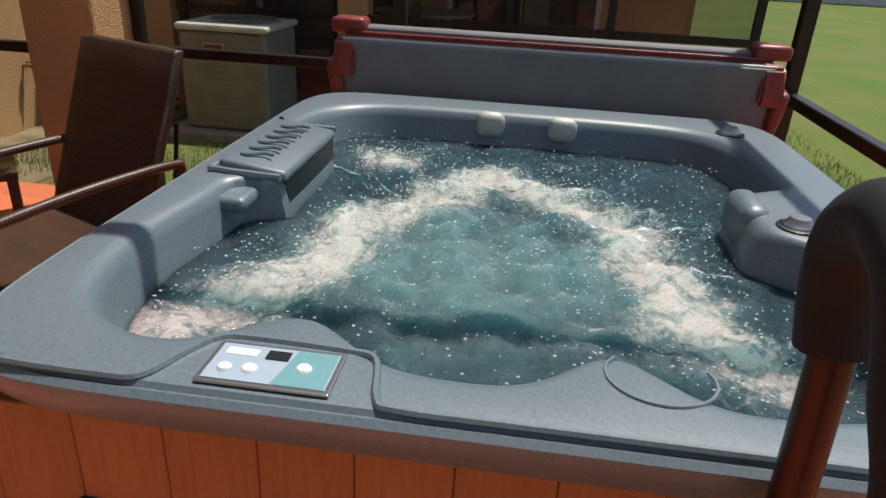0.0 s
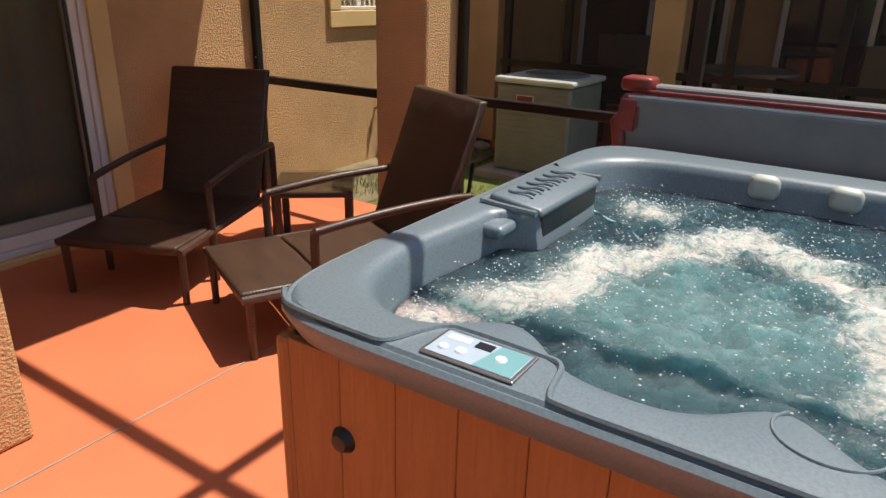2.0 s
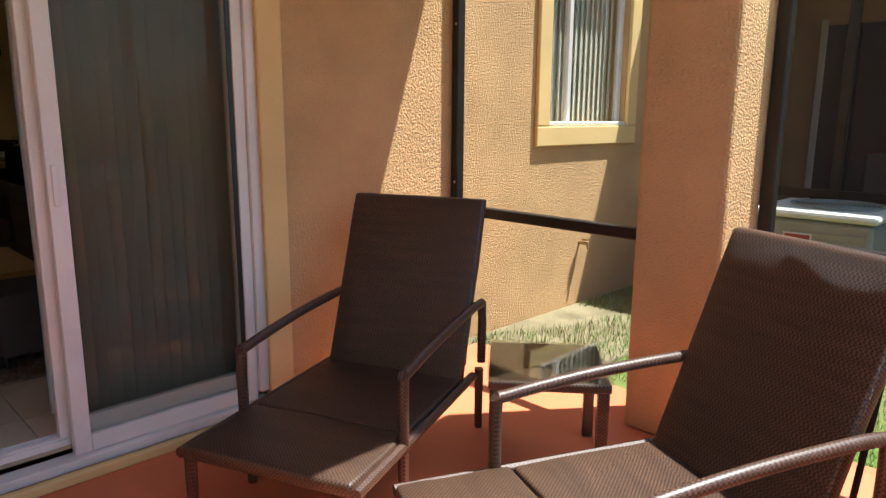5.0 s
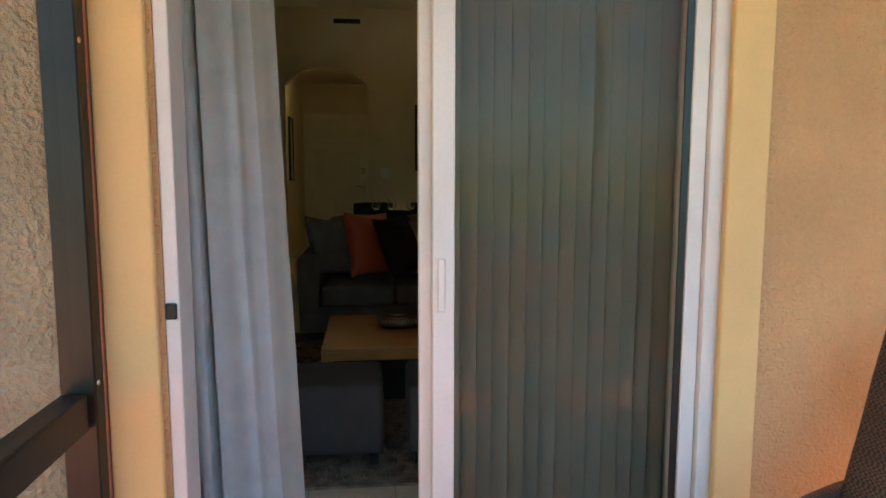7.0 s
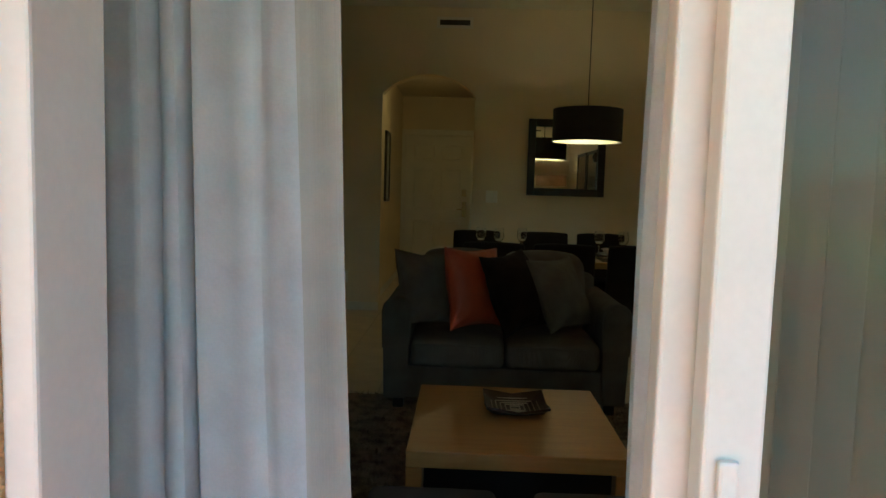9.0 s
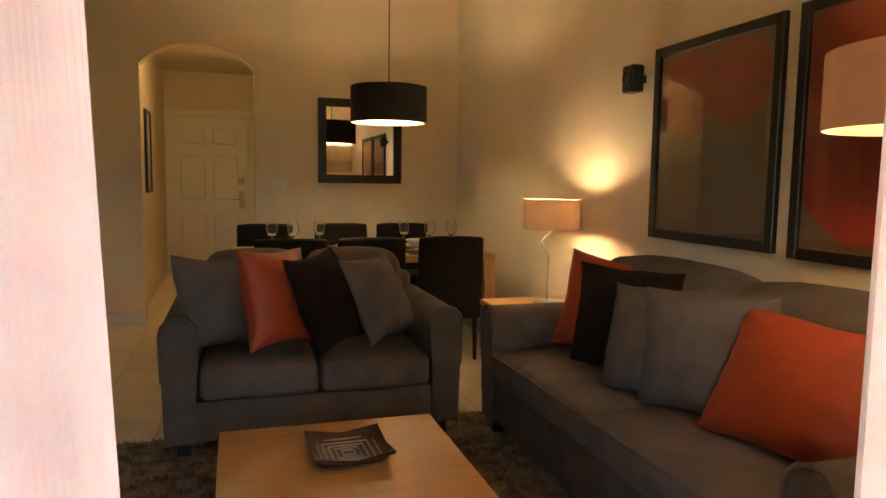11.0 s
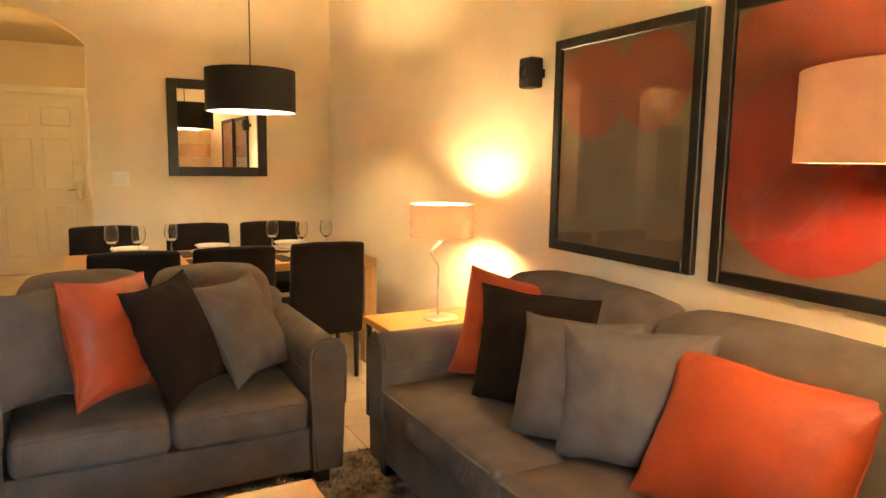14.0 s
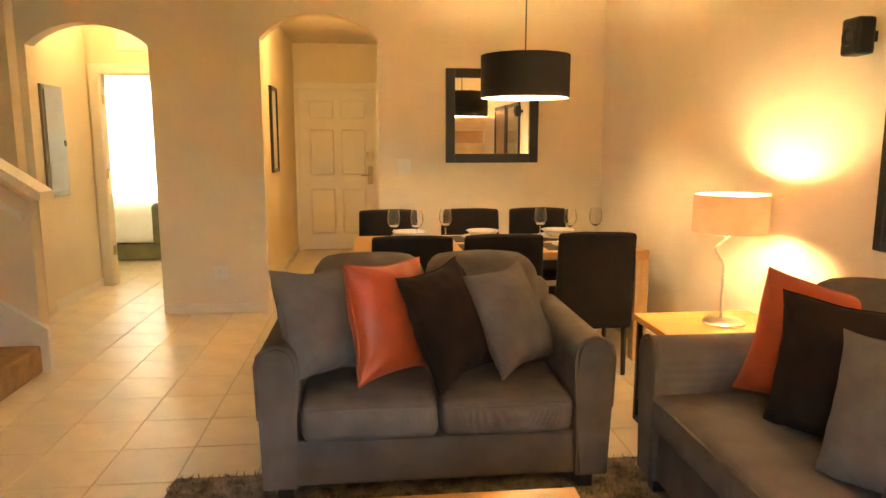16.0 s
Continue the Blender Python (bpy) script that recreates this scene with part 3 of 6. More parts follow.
part("globe", lathe([(0, -0.09), (0.04, -0.08), (0.058, -0.03), (0.05, 0.03), (0.03, 0.05)], 18), PORCELAIN, lantern, smooth=True).location = (1.86, DOOR_Y - 0.09, 1.995)
part("bracket", boxm((1.82, DOOR_Y - 0.10, 2.045, 1.90, DOOR_Y - 0.002, 2.085), bevel=0.008), BRONZE, lantern)

# ---- bronze screen enclosure ----
encl = thing("screen_enclosure", "dark bronze aluminium screen enclosure round the tub patio", "screen enclosure")


def bar(name, a, b, w=0.05, h=0.05):
    a, b = Vector(a), Vector(b)
    d = b - a
    q = d.to_track_quat("X", "Z").to_matrix().to_4x4()
    return part(name, boxm((0, -w / 2, -h / 2, d.length, w / 2, h / 2), bevel=0.004, seg=1, turn=Matrix.Translation(a) @ q), BRONZE, encl)


SX = 2.68
RZ = 0.69
bar("post", (2.525, 1.89, PATIO_Z), (2.525, 1.89, 2.43), 0.045, 0.05)
bar("rail", (2.52, 0.80, RZ), (2.525, 1.86, RZ), 0.05, 0.05)
bar("post", (SX + 0.04, 0.41, PATIO_Z), (SX + 0.04, 0.41, 2.6), 0.05, 0.05)
for y in (-0.9, -2.66):
    bar("post", (SX, y, PATIO_Z), (SX, y, 2.6), 0.06, 0.06)
bar("rail", (SX, 0.38, RZ), (SX, -2.63, RZ), 0.05, 0.05)
bar("roof_beam", (SX, 0.38, 2.63), (SX, -2.69, 2.63), 0.05, 0.06)
bar("rail", (SX - 0.04, -2.66, RZ), (-2.3, -2.66, RZ), 0.05, 0.05)
for x in (1.19, -0.5, -2.3):
    bar("post", (x, -2.66, PATIO_Z), (x, -2.66, 2.6), 0.05, 0.05)
    bar("roof_beam", (x, -2.66, 2.63), (x, 0.40, 2.63), 0.05, 0.05)
bar("roof_beam", (-2.3, -0.92, 2.63), (SX, -0.92, 2.63), 0.045, 0.05)
bar("roof_beam", (-2.3, -2.66, 2.63), (SX, -2.66, 2.63), 0.05, 0.05)
bar("post", (-0.195, 1.855, PATIO_Z), (-0.195, 1.855, 2.43), 0.05, 0.08)
bar("rail", (-0.20, 0.72, 0.665), (-0.20, 1.82, 0.665), 0.06, 0.09)
for k, z in enumerate((0.32, 0.83, 1.61, 2.1)):
    part("screw", lathe([(0, 0.004), (0.006, 0.003), (0.007, 0)], 8), STEEL, encl).matrix_basis = pose(2.50, 1.885, z, 0, -90, 0)
    part("screw", lathe([(0, 0.004), (0.006, 0.003), (0.007, 0)], 8), STEEL, encl).matrix_basis = pose(-0.153, 1.84, z - 0.1, 0, 90, 0)


def sheet(name, pts, material, parent):
    b = bmesh.new()
    b.faces.new([b.verts.new(p) for p in pts])
    o = part(name, b, material, parent)
    o.visible_shadow = False
    return o


for ya, yb, xx in ((0.38, -2.66, SX), (0.80, 1.87, 2.53)):
    sheet("screen_mesh", [(xx + 0.01, ya, PATIO_Z), (xx + 0.01, yb, PATIO_Z), (xx + 0.01, yb, 2.43), (xx + 0.01, ya, 2.43)], SCREEN, encl)
sheet("screen_mesh", [(-0.2, 0.72, PATIO_Z), (-0.2, 1.85, PATIO_Z), (-0.2, 1.85, 2.43), (-0.2, 0.72, 2.43)], SCREEN, encl)

ub = thing("utility_box", "small grey utility box on the outer wall", "utility box")
part("box", boxm((-0.66, DOOR_Y - 0.07, 0.68, -0.545, DOOR_Y - 0.001, 0.98), bevel=0.008), METAL_GREY, ub)
part("cover", boxm((-0.65, DOOR_Y - 0.078, 0.70, -0.555, DOOR_Y - 0.071, 0.96), bevel=0.003), METAL_GREY, ub)

# ---- sliding door ----
sd = thing("door_1", "white-framed sliding glass door standing half open", "sliding door", kind="structure")
fy0, fy1 = DOOR_Y + 0.004, IN_Y - 0.006
for nm, sp in (("jamb", (JL, fy0, 0, JL + 0.035, fy1, DOOR_H)), ("jamb", (JR - 0.05, fy0, 0, JR, fy1, DOOR_H)), ("sill_nose", (JL, fy0 - 0.012, -0.072, JR, 1.988, -0.036)), ("head_rail", (JL + 0.036, fy0, DOOR_H - 0.05, JR - 0.051, fy1, DOOR_H)), ("sill_track", (JL + 0.036, 1.992, -0.015, JR - 0.051, fy1, 0.018))):
    part(nm, boxm(sp, bevel=0.004), WHITE_FRAME, sd)
for k in range(3):
    part("track_rib", boxm((JL + 0.04, 1.996 + k * 0.022, 0.019, JR - 0.055, 2.000 + k * 0.022, 0.03)), WHITE_FRAME, sd)
leaf = part("closed_leaf", boxm((0.642, DOOR_Y + 0.022, -0.034, 0.70, DOOR_Y + 0.058, DOOR_H - 0.052), (JR - 0.095, DOOR_Y + 0.022, -0.034, JR - 0.052, DOOR_Y + 0.058, DOOR_H - 0.052), (0.701, DOOR_Y + 0.022, -0.034, JR - 0.096, DOOR_Y + 0.058, 0.030), (0.701, DOOR_Y + 0.022, DOOR_H - 0.11, JR - 0.096, DOOR_Y + 0.058, DOOR_H - 0.052), bevel=0.004), WHITE_FRAME, sd)
part("pane", boxm((0.701, DOOR_Y + 0.036, 0.031, JR - 0.096, DOOR_Y + 0.042, DOOR_H - 0.111)), DOOR_GLASS, leaf).visible_shadow = False
leaf2 = part("open_leaf", boxm((0.61, DOOR_Y + 0.068, 0.02, 0.665, DOOR_Y + 0.104, DOOR_H - 0.052), (JR - 0.10, DOOR_Y + 0.068, 0.02, JR - 0.055, DOOR_Y + 0.104, DOOR_H - 0.052), (0.666, DOOR_Y + 0.068, 0.02, JR - 0.101, DOOR_Y + 0.104, 0.085), (0.666, DOOR_Y + 0.068, DOOR_H - 0.11, JR - 0.101, DOOR_Y + 0.104, DOOR_H - 0.052), bevel=0.004), WHITE_FRAME, sd)
part("pane", boxm((0.667, DOOR_Y + 0.084, 0.086, JR - 0.101, DOOR_Y + 0.089, DOOR_H - 0.111)), INNER_GLASS, leaf2).visible_shadow = False
part("pull", boxm((0.655, DOOR_Y + 0.012, 0.86, 0.675, DOOR_Y + 0.021, 1.0), bevel=0.004), WHITE_FRAME, leaf)
part("dark_gasket", boxm((JR - 0.115, DOOR_Y + 0.028, 0.086, JR - 0.097, DOOR_Y + 0.034, DOOR_H - 0.112)), DARK_PLASTIC, leaf)
part("latch_keeper", boxm((JL + 0.004, DOOR_Y - 0.008, 0.86, JL + 0.03, DOOR_Y + 0.003, 0.90), bevel=0.003), DARK_PLASTIC, sd)


# ---- hanging cloth and blinds at the door ----
def curtain(x0, x1, y, z0, z1, folds, depth, seed, spread=0.0, creases=()):
    """Hanging cloth in waves, or nearly flat with a few deep creases at the given shares of its width."""
    bm = bmesh.new()
    nx, nz = folds * 10, 16
    g = [[None] * (nz + 1) for _ in range(nx + 1)]
    for i in range(nx + 1):
        for j in range(nz + 1):
            u, v = i / nx, j / nz
            ph = 2 * math.pi * folds * u
            flare = 1 + 0.35 * (1 - v)
            yy = y + depth * flare * math.sin(ph + 0.5 * math.sin(ph * 0.37 + seed)) * (0.7 + 0.5 * noise.noise(Vector((u * 5, seed, 0))))
            if creases:
                drift = 0.012 * noise.noise(Vector((v * 2.2, seed, 2)))
                yy = y + depth * 0.5 * math.sin(ph * 0.8 + 1.2 * v) + depth * 0.35 * noise.noise(Vector((u * 9, v * 3.5, seed)))
                yy += sum(deep * math.exp(-((u - c - drift) / wide) ** 2) for c, deep, wide in creases)
            xx = x0 + (x1 - x0) * u + spread * (1 - v) ** 1.3 * (1 if x0 > 0.1 else u) + (0.03 * (1 - v) * (u - 0.15)) + 0.008 * noise.noise(Vector((u * 7, v * 3, seed)))
            g[i][j] = bm.verts.new((xx, yy, z0 + (z1 - z0) * v))
    for i in range(nx):
        for j in range(nz):
            bm.faces.new((g[i][j], g[i + 1][j], g[i + 1][j + 1], g[i][j + 1]))
    bmesh.ops.solidify(bm, geom=bm.faces[:], thickness=0.003)
    return bm


drape = thing("curtain", "white lined curtain hanging in deep folds inside the open door", "curtain")
part("cloth", curtain(-0.24, 0.112, 2.385, 0.02, 2.38, 6, 0.005, 1, 0.06, ((0.12, 0.03, 0.05), (0.38, 0.04, 0.03), (0.52, 0.07, 0.022), (0.84, 0.012, 0.03))), CURTAIN, drape, smooth=True)
part("hem", curtain(0.114, 0.183, 2.388, 0.02, 2.38, 1, 0.004, 4, 0.06), CURTAIN_EDGE, drape, "oatmeal woven hem", smooth=True)
rod = thing("curtain_rod", "slim dark curtain rod above the sliding door", "curtain rod")
part("rod", tube([(-0.3, 2.390, 2.40), (1.75, 2.390, 2.40)], 0.011), BRONZE, rod, smooth=True)
for x in (-0.2, 1.65):
    part("bracket", boxm((x, IN_Y, 2.385, x + 0.02, 2.390, 2.40)), BRONZE, rod)
vb = thing("vertical_blind", "closed grey-beige vertical blind behind the door glass", "blind")
part("headrail", boxm((0.60, 2.115, 2.14, 1.6, 2.16, 2.18), bevel=0.004), WHITE_PLASTIC, vb)
sl = mesh_of("slat", boxm((-0.033, -0.0012, 0.04, 0.033, 0.0012, 2.13)), BLIND)
for k in range(18):
    shared("slat", sl, vb, pose(0.71 + k * 0.0475, 2.128, 0, 0, 0, -38 + 7 * math.sin(k * 2.1)))
side = thing("curtain", "white lined curtain gathered behind the closed door leaf", "curtain")
part("cloth", curtain(0.652, 0.80, 2.235, 0.02, 2.38, 3, 0.016, 7), CURTAIN, side, smooth=True)

# ---- interior shell ----
solid("floor", boxm((-4.4, IN_Y - 0.07, -0.2, RIGHT_X, 11.6, -0.006)), GROUT, "grout bed of the tiled floor", "floor")
solid("wall_right", boxm((RIGHT_X, IN_Y, -0.1, RIGHT_X + 0.15, BACK_Y, CEIL + 0.15)), INNER_WALL, "cream painted wall with framed prints", "wall")
solid("wall_left", boxm((-3.4, IN_Y, -0.1, -3.25, 5.6, CEIL + 0.15)), INNER_WALL, "cream painted wall opposite the sofa", "wall")
solid("ceiling", boxm((-4.5, IN_Y, CEIL, RIGHT_X, BACK_Y - 0.002, CEIL + 0.14)), CEILING_PAINT, "cream textured ceiling", "ceiling")


def arched_wall():
    """The dining wall with its two segmental-arched openings."""
    bm = bmesh.new()
    arches = [(-2.20, -1.30, 2.13, 2.30), (-0.455, 0.47, 2.20, 2.40)]
    y0, y1 = BACK_Y, BACK_Y + 0.14
    spans = []
    for a, b in ((-4.4, -2.20), (-1.30, -0.455), (0.47, RIGHT_X + 0.15)):
        spans.append([(a, -0.1), (b, -0.1), (b, CEIL + 0.15), (a, CEIL + 0.15)])
    for a, b, sp, ap in arches:
        n = 18
        c, h = (a + b) / 2, (b - a) / 2
        rise = ap - sp
        rad = (h * h + rise * rise) / (2 * rise)
        arc = []
        for k in range(n + 1):
            x = a + (b - a) * k / n
            arc.append((x, sp + math.sqrt(max(0, rad * rad - (x - c) ** 2)) - (rad - rise)))
        for p, q in zip(arc, arc[1:]):
            spans.append([p, q, (q[0], CEIL + 0.15), (p[0], CEIL + 0.15)])
    for o in spans:
        p = prism(o, y0, y1)
        me = bpy.data.meshes.new("tmp")
        p.to_mesh(me)
        p.free()
        bm.from_mesh(me)
        bpy.data.meshes.remove(me)
    bmesh.ops.remove_doubles(bm, verts=bm.verts[:], dist=1e-5)
    return solid("wall_back", bm, INNER_WALL, "cream wall with two arched openings behind the dining table", "wall")


arched_wall()
B1 = BACK_Y + 0.142
HALL_END = 11.45
solid("wall_hall_left", boxm((-0.68, B1, -0.1, -0.56, HALL_END, CEIL)), INNER_WALL, "cream wall of the entry hall", "wall")
solid("wall_hall_right", boxm((0.60, B1, -0.1, 0.72, HALL_END, CEIL)), INNER_WALL, "cream wall of the entry hall", "wall")
wall_with_holes("wall_hall_end", -0.68, 0.72, -0.1, CEIL, HALL_END, HALL_END + 0.12, [(-0.52, 0.47, -0.1, 2.06)], INNER_WALL, "cream end wall of the entry hall")
solid("ceiling_hall", boxm((-4.4, B1, 2.62, 0.72, HALL_END + 0.12, 2.7)), CEILING_PAINT, "cream hall ceiling", "ceiling")
solid("wall_passage_left", boxm((-2.40, B1, -0.1, -2.24, 9.40, 2.62)), INNER_WALL, "cream passage wall with the breaker panel", "wall")
wall_with_holes("wall_bedroom", -4.4, -0.682, -0.1, 2.62, 9.42, 9.54, [(-2.13, -1.33, -0.1, 2.03)], INNER_WALL, "cream wall with the open bedroom doorway")
solid("wall_stair", boxm((-4.4, 7.62, -0.1, -2.05, 7.74, 3.0)), INNER_WALL, "cream wall beside the staircase", "wall")
solid("wall_stair_end", boxm((-4.5, 5.6, -0.1, -4.4, 7.74, 4.6)), INNER_WALL, "cream wall at the head of the stairs", "wall")
solid("wall_stair_near", boxm((-4.4, 5.6, -0.1, -3.25, 5.72, 3.1)), INNER_WALL, "cream wall on the near side of the stairs", "wall")

base = thing("baseboard", "white painted baseboards along the walls", "baseboard", kind="structure")
for sp in ((-1.298, BACK_Y - 0.014, 0, -0.457, BACK_Y - 0.001, 0.085), (0.472, BACK_Y - 0.014, 0, RIGHT_X - 0.002, BACK_Y - 0.001, 0.085), (RIGHT_X - 0.014, IN_Y + 0.002, 0, RIGHT_X - 0.001, BACK_Y - 0.016, 0.085),
           (-0.559, B1, 0, -0.546, HALL_END - 0.02, 0.085), (0.587, B1, 0, 0.599, HALL_END - 0.02, 0.085), (-2.239, B1, 0, -2.226, 9.40, 0.085), (-1.30, BACK_Y + 0.002, 0, -1.287, BACK_Y + 0.138, 0.085), (-0.468, BACK_Y + 0.002, 0, -0.456, BACK_Y + 0.138, 0.085)):
    part("board", boxm(sp, bevel=0.004, seg=1), WHITE_TRIM, base)

# front door with six raised panels
fd = thing("door_2", "cream six-panel front door, shut, with a lever lock", "front door", kind="structure")
FX0, FX1, FY = -0.50, 0.45, HALL_END + 0.02
# Unseen board behind the slab, added to keep daylight from leaking round it.
part("light_leak_block", boxm((FX0 - 0.02, FY + 0.05, -0.1, FX1 + 0.02, FY + 0.10, 2.06)), BLACK_WOOD, fd)
part("door_stop", boxm((FX0 - 0.018, HALL_END + 0.001, 0, FX0 + 0.006, FY + 0.049, 2.058), (FX1 - 0.006, HALL_END + 0.001, 0, FX1 + 0.018, FY + 0.049, 2.058), (FX0 + 0.007, HALL_END + 0.001, 2.034, FX1 - 0.007, FY + 0.049, 2.058)), WHITE_TRIM, fd)
slab = part("slab", boxm((FX0, FY, 0.01, FX1, FY + 0.045, 2.04), bevel=0.003), WHITE_TRIM, fd)
w = (FX1 - FX0)
for cx in (FX0 + w * 0.29, FX0 + w * 0.71):
    for a, b in ((0.22, 0.80), (0.98, 1.56), (1.70, 1.92)):
        part("raised_panel", boxm((cx - w * 0.16, FY - 0.020, a, cx + w * 0.16, FY - 0.0005, b), bevel=0.018, seg=2), WHITE_TRIM, slab)
for sp in ((FX0 - 0.09, HALL_END - 0.018, 0, FX0 - 0.012, HALL_END - 0.001, 2.14), (FX1 + 0.012, HALL_END - 0.018, 0, FX1 + 0.09, HALL_END - 0.001, 2.14), (FX0 - 0.09, HALL_END - 0.02, 2.06, FX1 + 0.09, HALL_END - 0.003, 2.142)):
    part("casing", boxm(sp, bevel=0.005), WHITE_TRIM, fd)
lock = part("lock_plate", boxm((FX1 - 0.10, FY - 0.022, 0.86, FX1 - 0.035, FY - 0.001, 1.09), bevel=0.006), BRASS, slab, "satin metal lock plate")
part("lever", tube([(FX1 - 0.07, FY - 0.03, 0.98), (FX1 - 0.07, FY - 0.065, 0.98), (FX1 - 0.18, FY - 0.07, 0.975)], 0.009), BRASS, slab, smooth=True)
part("deadbolt", boxm((FX1 - 0.105, FY - 0.016, 1.17, FX1 - 0.03, FY - 0.001, 1.27), bevel=0.006), BRASS, slab, "satin metal deadbolt plate")

# bedroom seen through the passage
bd = thing("door_3", "white bedroom door casing with brass hinges, door open", "doorway", kind="structure")
for sp in ((-2.225, 9.40, 0, -2.132, 9.419, 2.12), (-1.328, 9.40, 0, -1.24, 9.419, 2.12), (-2.225, 9.398, 2.032, -1.24, 9.417, 2.122)):
    part("casing", boxm(sp, bevel=0.005), WHITE_TRIM, bd)
for z in (0.30, 1.05, 1.75):
    part("hinge", boxm((-2.128, 9.44, z, -2.118, 9.50, z + 0.09)), BRASS, bd)
solid("floor_bedroom", boxm((-4.4, 9.545, -0.2, -0.682, 13.2, -0.004)), CARPET, "tan bedroom carpet", "floor")
solid("wall_bedroom_left", boxm((-4.5, 7.75, -0.1, -4.4, 13.2, 2.7)), INNER_WALL, "pale bedroom wall", "wall")
solid("wall_bedroom_right", boxm((-0.80, 11.572, -0.1, -0.682, 13.2, 2.7)), INNER_WALL, "pale bedroom wall", "wall")
solid("ceiling_bedroom", boxm((-4.4, 11.572, 2.62, -0.682, 13.2, 2.7)), CEILING_PAINT, "bedroom ceiling", "ceiling")
wall_with_holes("wall_bedroom_end", -4.5, -0.68, -0.1, 2.7, 13.2, 13.3, [(-3.6, -1.1, 0.5, 2.3)], INNER_WALL, "bedroom wall with a wide bright window")
bw = new("bedroom_window_light", bpy.data.lights.new("bedroom_window_light", "AREA"))
bw.data.shape, bw.data.size, bw.data.size_y, bw.data.energy, bw.data.color = "RECTANGLE", 2.4, 1.7, 4.5, (1.0, 0.95, 0.85)
bw.matrix_world = look((-2.35, 13.15, 1.4), (-2.35, 10, 1.2))
sheer = thing("sheer_curtain", "bright white sheer curtain over the bedroom window", "curtain")
part("cloth", curtain(-3.7, -1.0, 13.06, 0.0, 2.45, 16, 0.03, 3), cloth_light_mat("white_sheer", (0.85, 0.83, 0.80), 0.6), sheer, smooth=True)
bed = thing("bed", "bed with rumpled white linen and an olive runner", "bed")
part("mattress", soft_box(-3.4, 10.75, 0.22, -1.35, 12.6, 0.66, 0.08, 0.02, 5, 3), BEDDING, bed, smooth=True)
part("base", boxm((-3.35, 10.8, 0.02, -1.4, 12.55, 0.22), bevel=0.01), OLIVE, bed)
part("runner", soft_box(-2.16, 10.70, 0.20, -1.6, 12.62, 0.70, 0.06, 0.01, 4, 5), OLIVE, bed, "olive bed runner", smooth=True)

ep = thing("breaker_panel", "grey enamelled breaker panel set in the passage wall", "electrical panel")
part("box", boxm((-2.238, 8.42, 0.94, -2.215, 8.80, 1.86), bevel=0.004), PANEL_STEEL, ep)
part("door", boxm((-2.214, 8.45, 0.98, -2.206, 8.77, 1.82), bevel=0.003), PANEL_STEEL, ep)
part("latch", boxm((-2.205, 8.74, 1.36, -2.196, 8.765, 1.41)), DARK_PLASTIC, ep)
av = thing("air_vent", "white louvred air return grille above the passage", "vent")
part("frame", boxm((-1.96, 9.408, 2.24, -1.62, 9.419, 2.50), bevel=0.003), WHITE_TRIM, av)
for k in range(7):
    part("louvre", boxm((-1.94, 9.40, 2.265 + k * 0.032, -1.64, 9.407, 2.283 + k * 0.032)), WHITE_FRAME, av)
sv = thing("air_vent", "slim dark slot vent high on the dining wall", "vent")
part("slot", boxm((0.10, BACK_Y - 0.01, 2.88, 0.40, BACK_Y - 0.001, 2.93)), DARK_PLASTIC, sv)
part("frame", boxm((0.07, BACK_Y - 0.006, 2.85, 0.43, BACK_Y - 0.0005, 2.96)), WHITE_TRIM, sv)
for nm, (x, y, z), lab in (("light_switch", (0.67, BACK_Y, 1.20), "white double light switch beside the arch"), ("wall_outlet", (-0.83, BACK_Y, 0.34), "white wall outlet low on the pier")):
    o = thing(nm, lab, "switch")
    part("plate", boxm((x - 0.058, y - 0.009, z - 0.06, x + 0.058, y - 0.001, z + 0.06), bevel=0.003), WHITE_PLASTIC, o)
    for dx in (-0.024, 0.024):
        part("rocker", boxm((x + dx - 0.01, y - 0.014, z - 0.025, x + dx + 0.01, y - 0.010, z + 0.025), bevel=0.002), WHITE_PLASTIC, o)
o = thing("wall_outlet", "white wall outlet beside the dining table", "outlet")
part("plate", boxm((RIGHT_X - 0.008, 7.08, 0.31, RIGHT_X - 0.001, 7.15, 0.43), bevel=0.003), WHITE_PLASTIC, o)

# Housings for the two added fill lights, hidden above the arches.
def fill_housing(x, y, z, label):
    d = thing("ceiling_light", label, "ceiling lamp", pose(x, y, z))
    part("rim", lathe([(0.13, 0.0), (0.14, -0.02), (0.12, -0.03), (0.12, 0.0)], 28), STEEL, d, smooth=True)
    part("canopy", lathe([(0, -0.002), (0.12, -0.002), (0.12, 0), (0, 0)], 28), WHITE_PLASTIC, d)


fill_housing(0.05, 8.85, 2.62, "round housing of the unseen fill light added in the entry hall")
fill_housing(-1.75, 8.9, 2.62, "round housing of the unseen fill light added in the passage")

# staircase going up to the left
st = thing("staircase", "tan carpeted stairs with a white closed stringer and handrail", "stairs", kind="structure")
for k in range(9):
    x = -1.60 - k * 0.26
    part("step", boxm((x - 0.29 if k < 8 else x - 0.26, 5.74, 0 if k == 0 else k * 0.178 - 0.03, x, 6.775, (k + 1) * 0.178), bevel=0.02), CARPET, st)
part("stringer", prism([(-1.56, 0), (-1.56, 0.27), (-2.0, 0.57), (-4.3, 2.14), (-4.3, 1.6), (-1.95, 0)], 6.777, 6.82), WHITE_TRIM, st)
part("knee_wall", prism([(-1.62, 0.0), (-1.62, 1.04), (-4.3, 2.90), (-4.3, 0.0)], 6.822, 6.93), INNER_WALL, st)
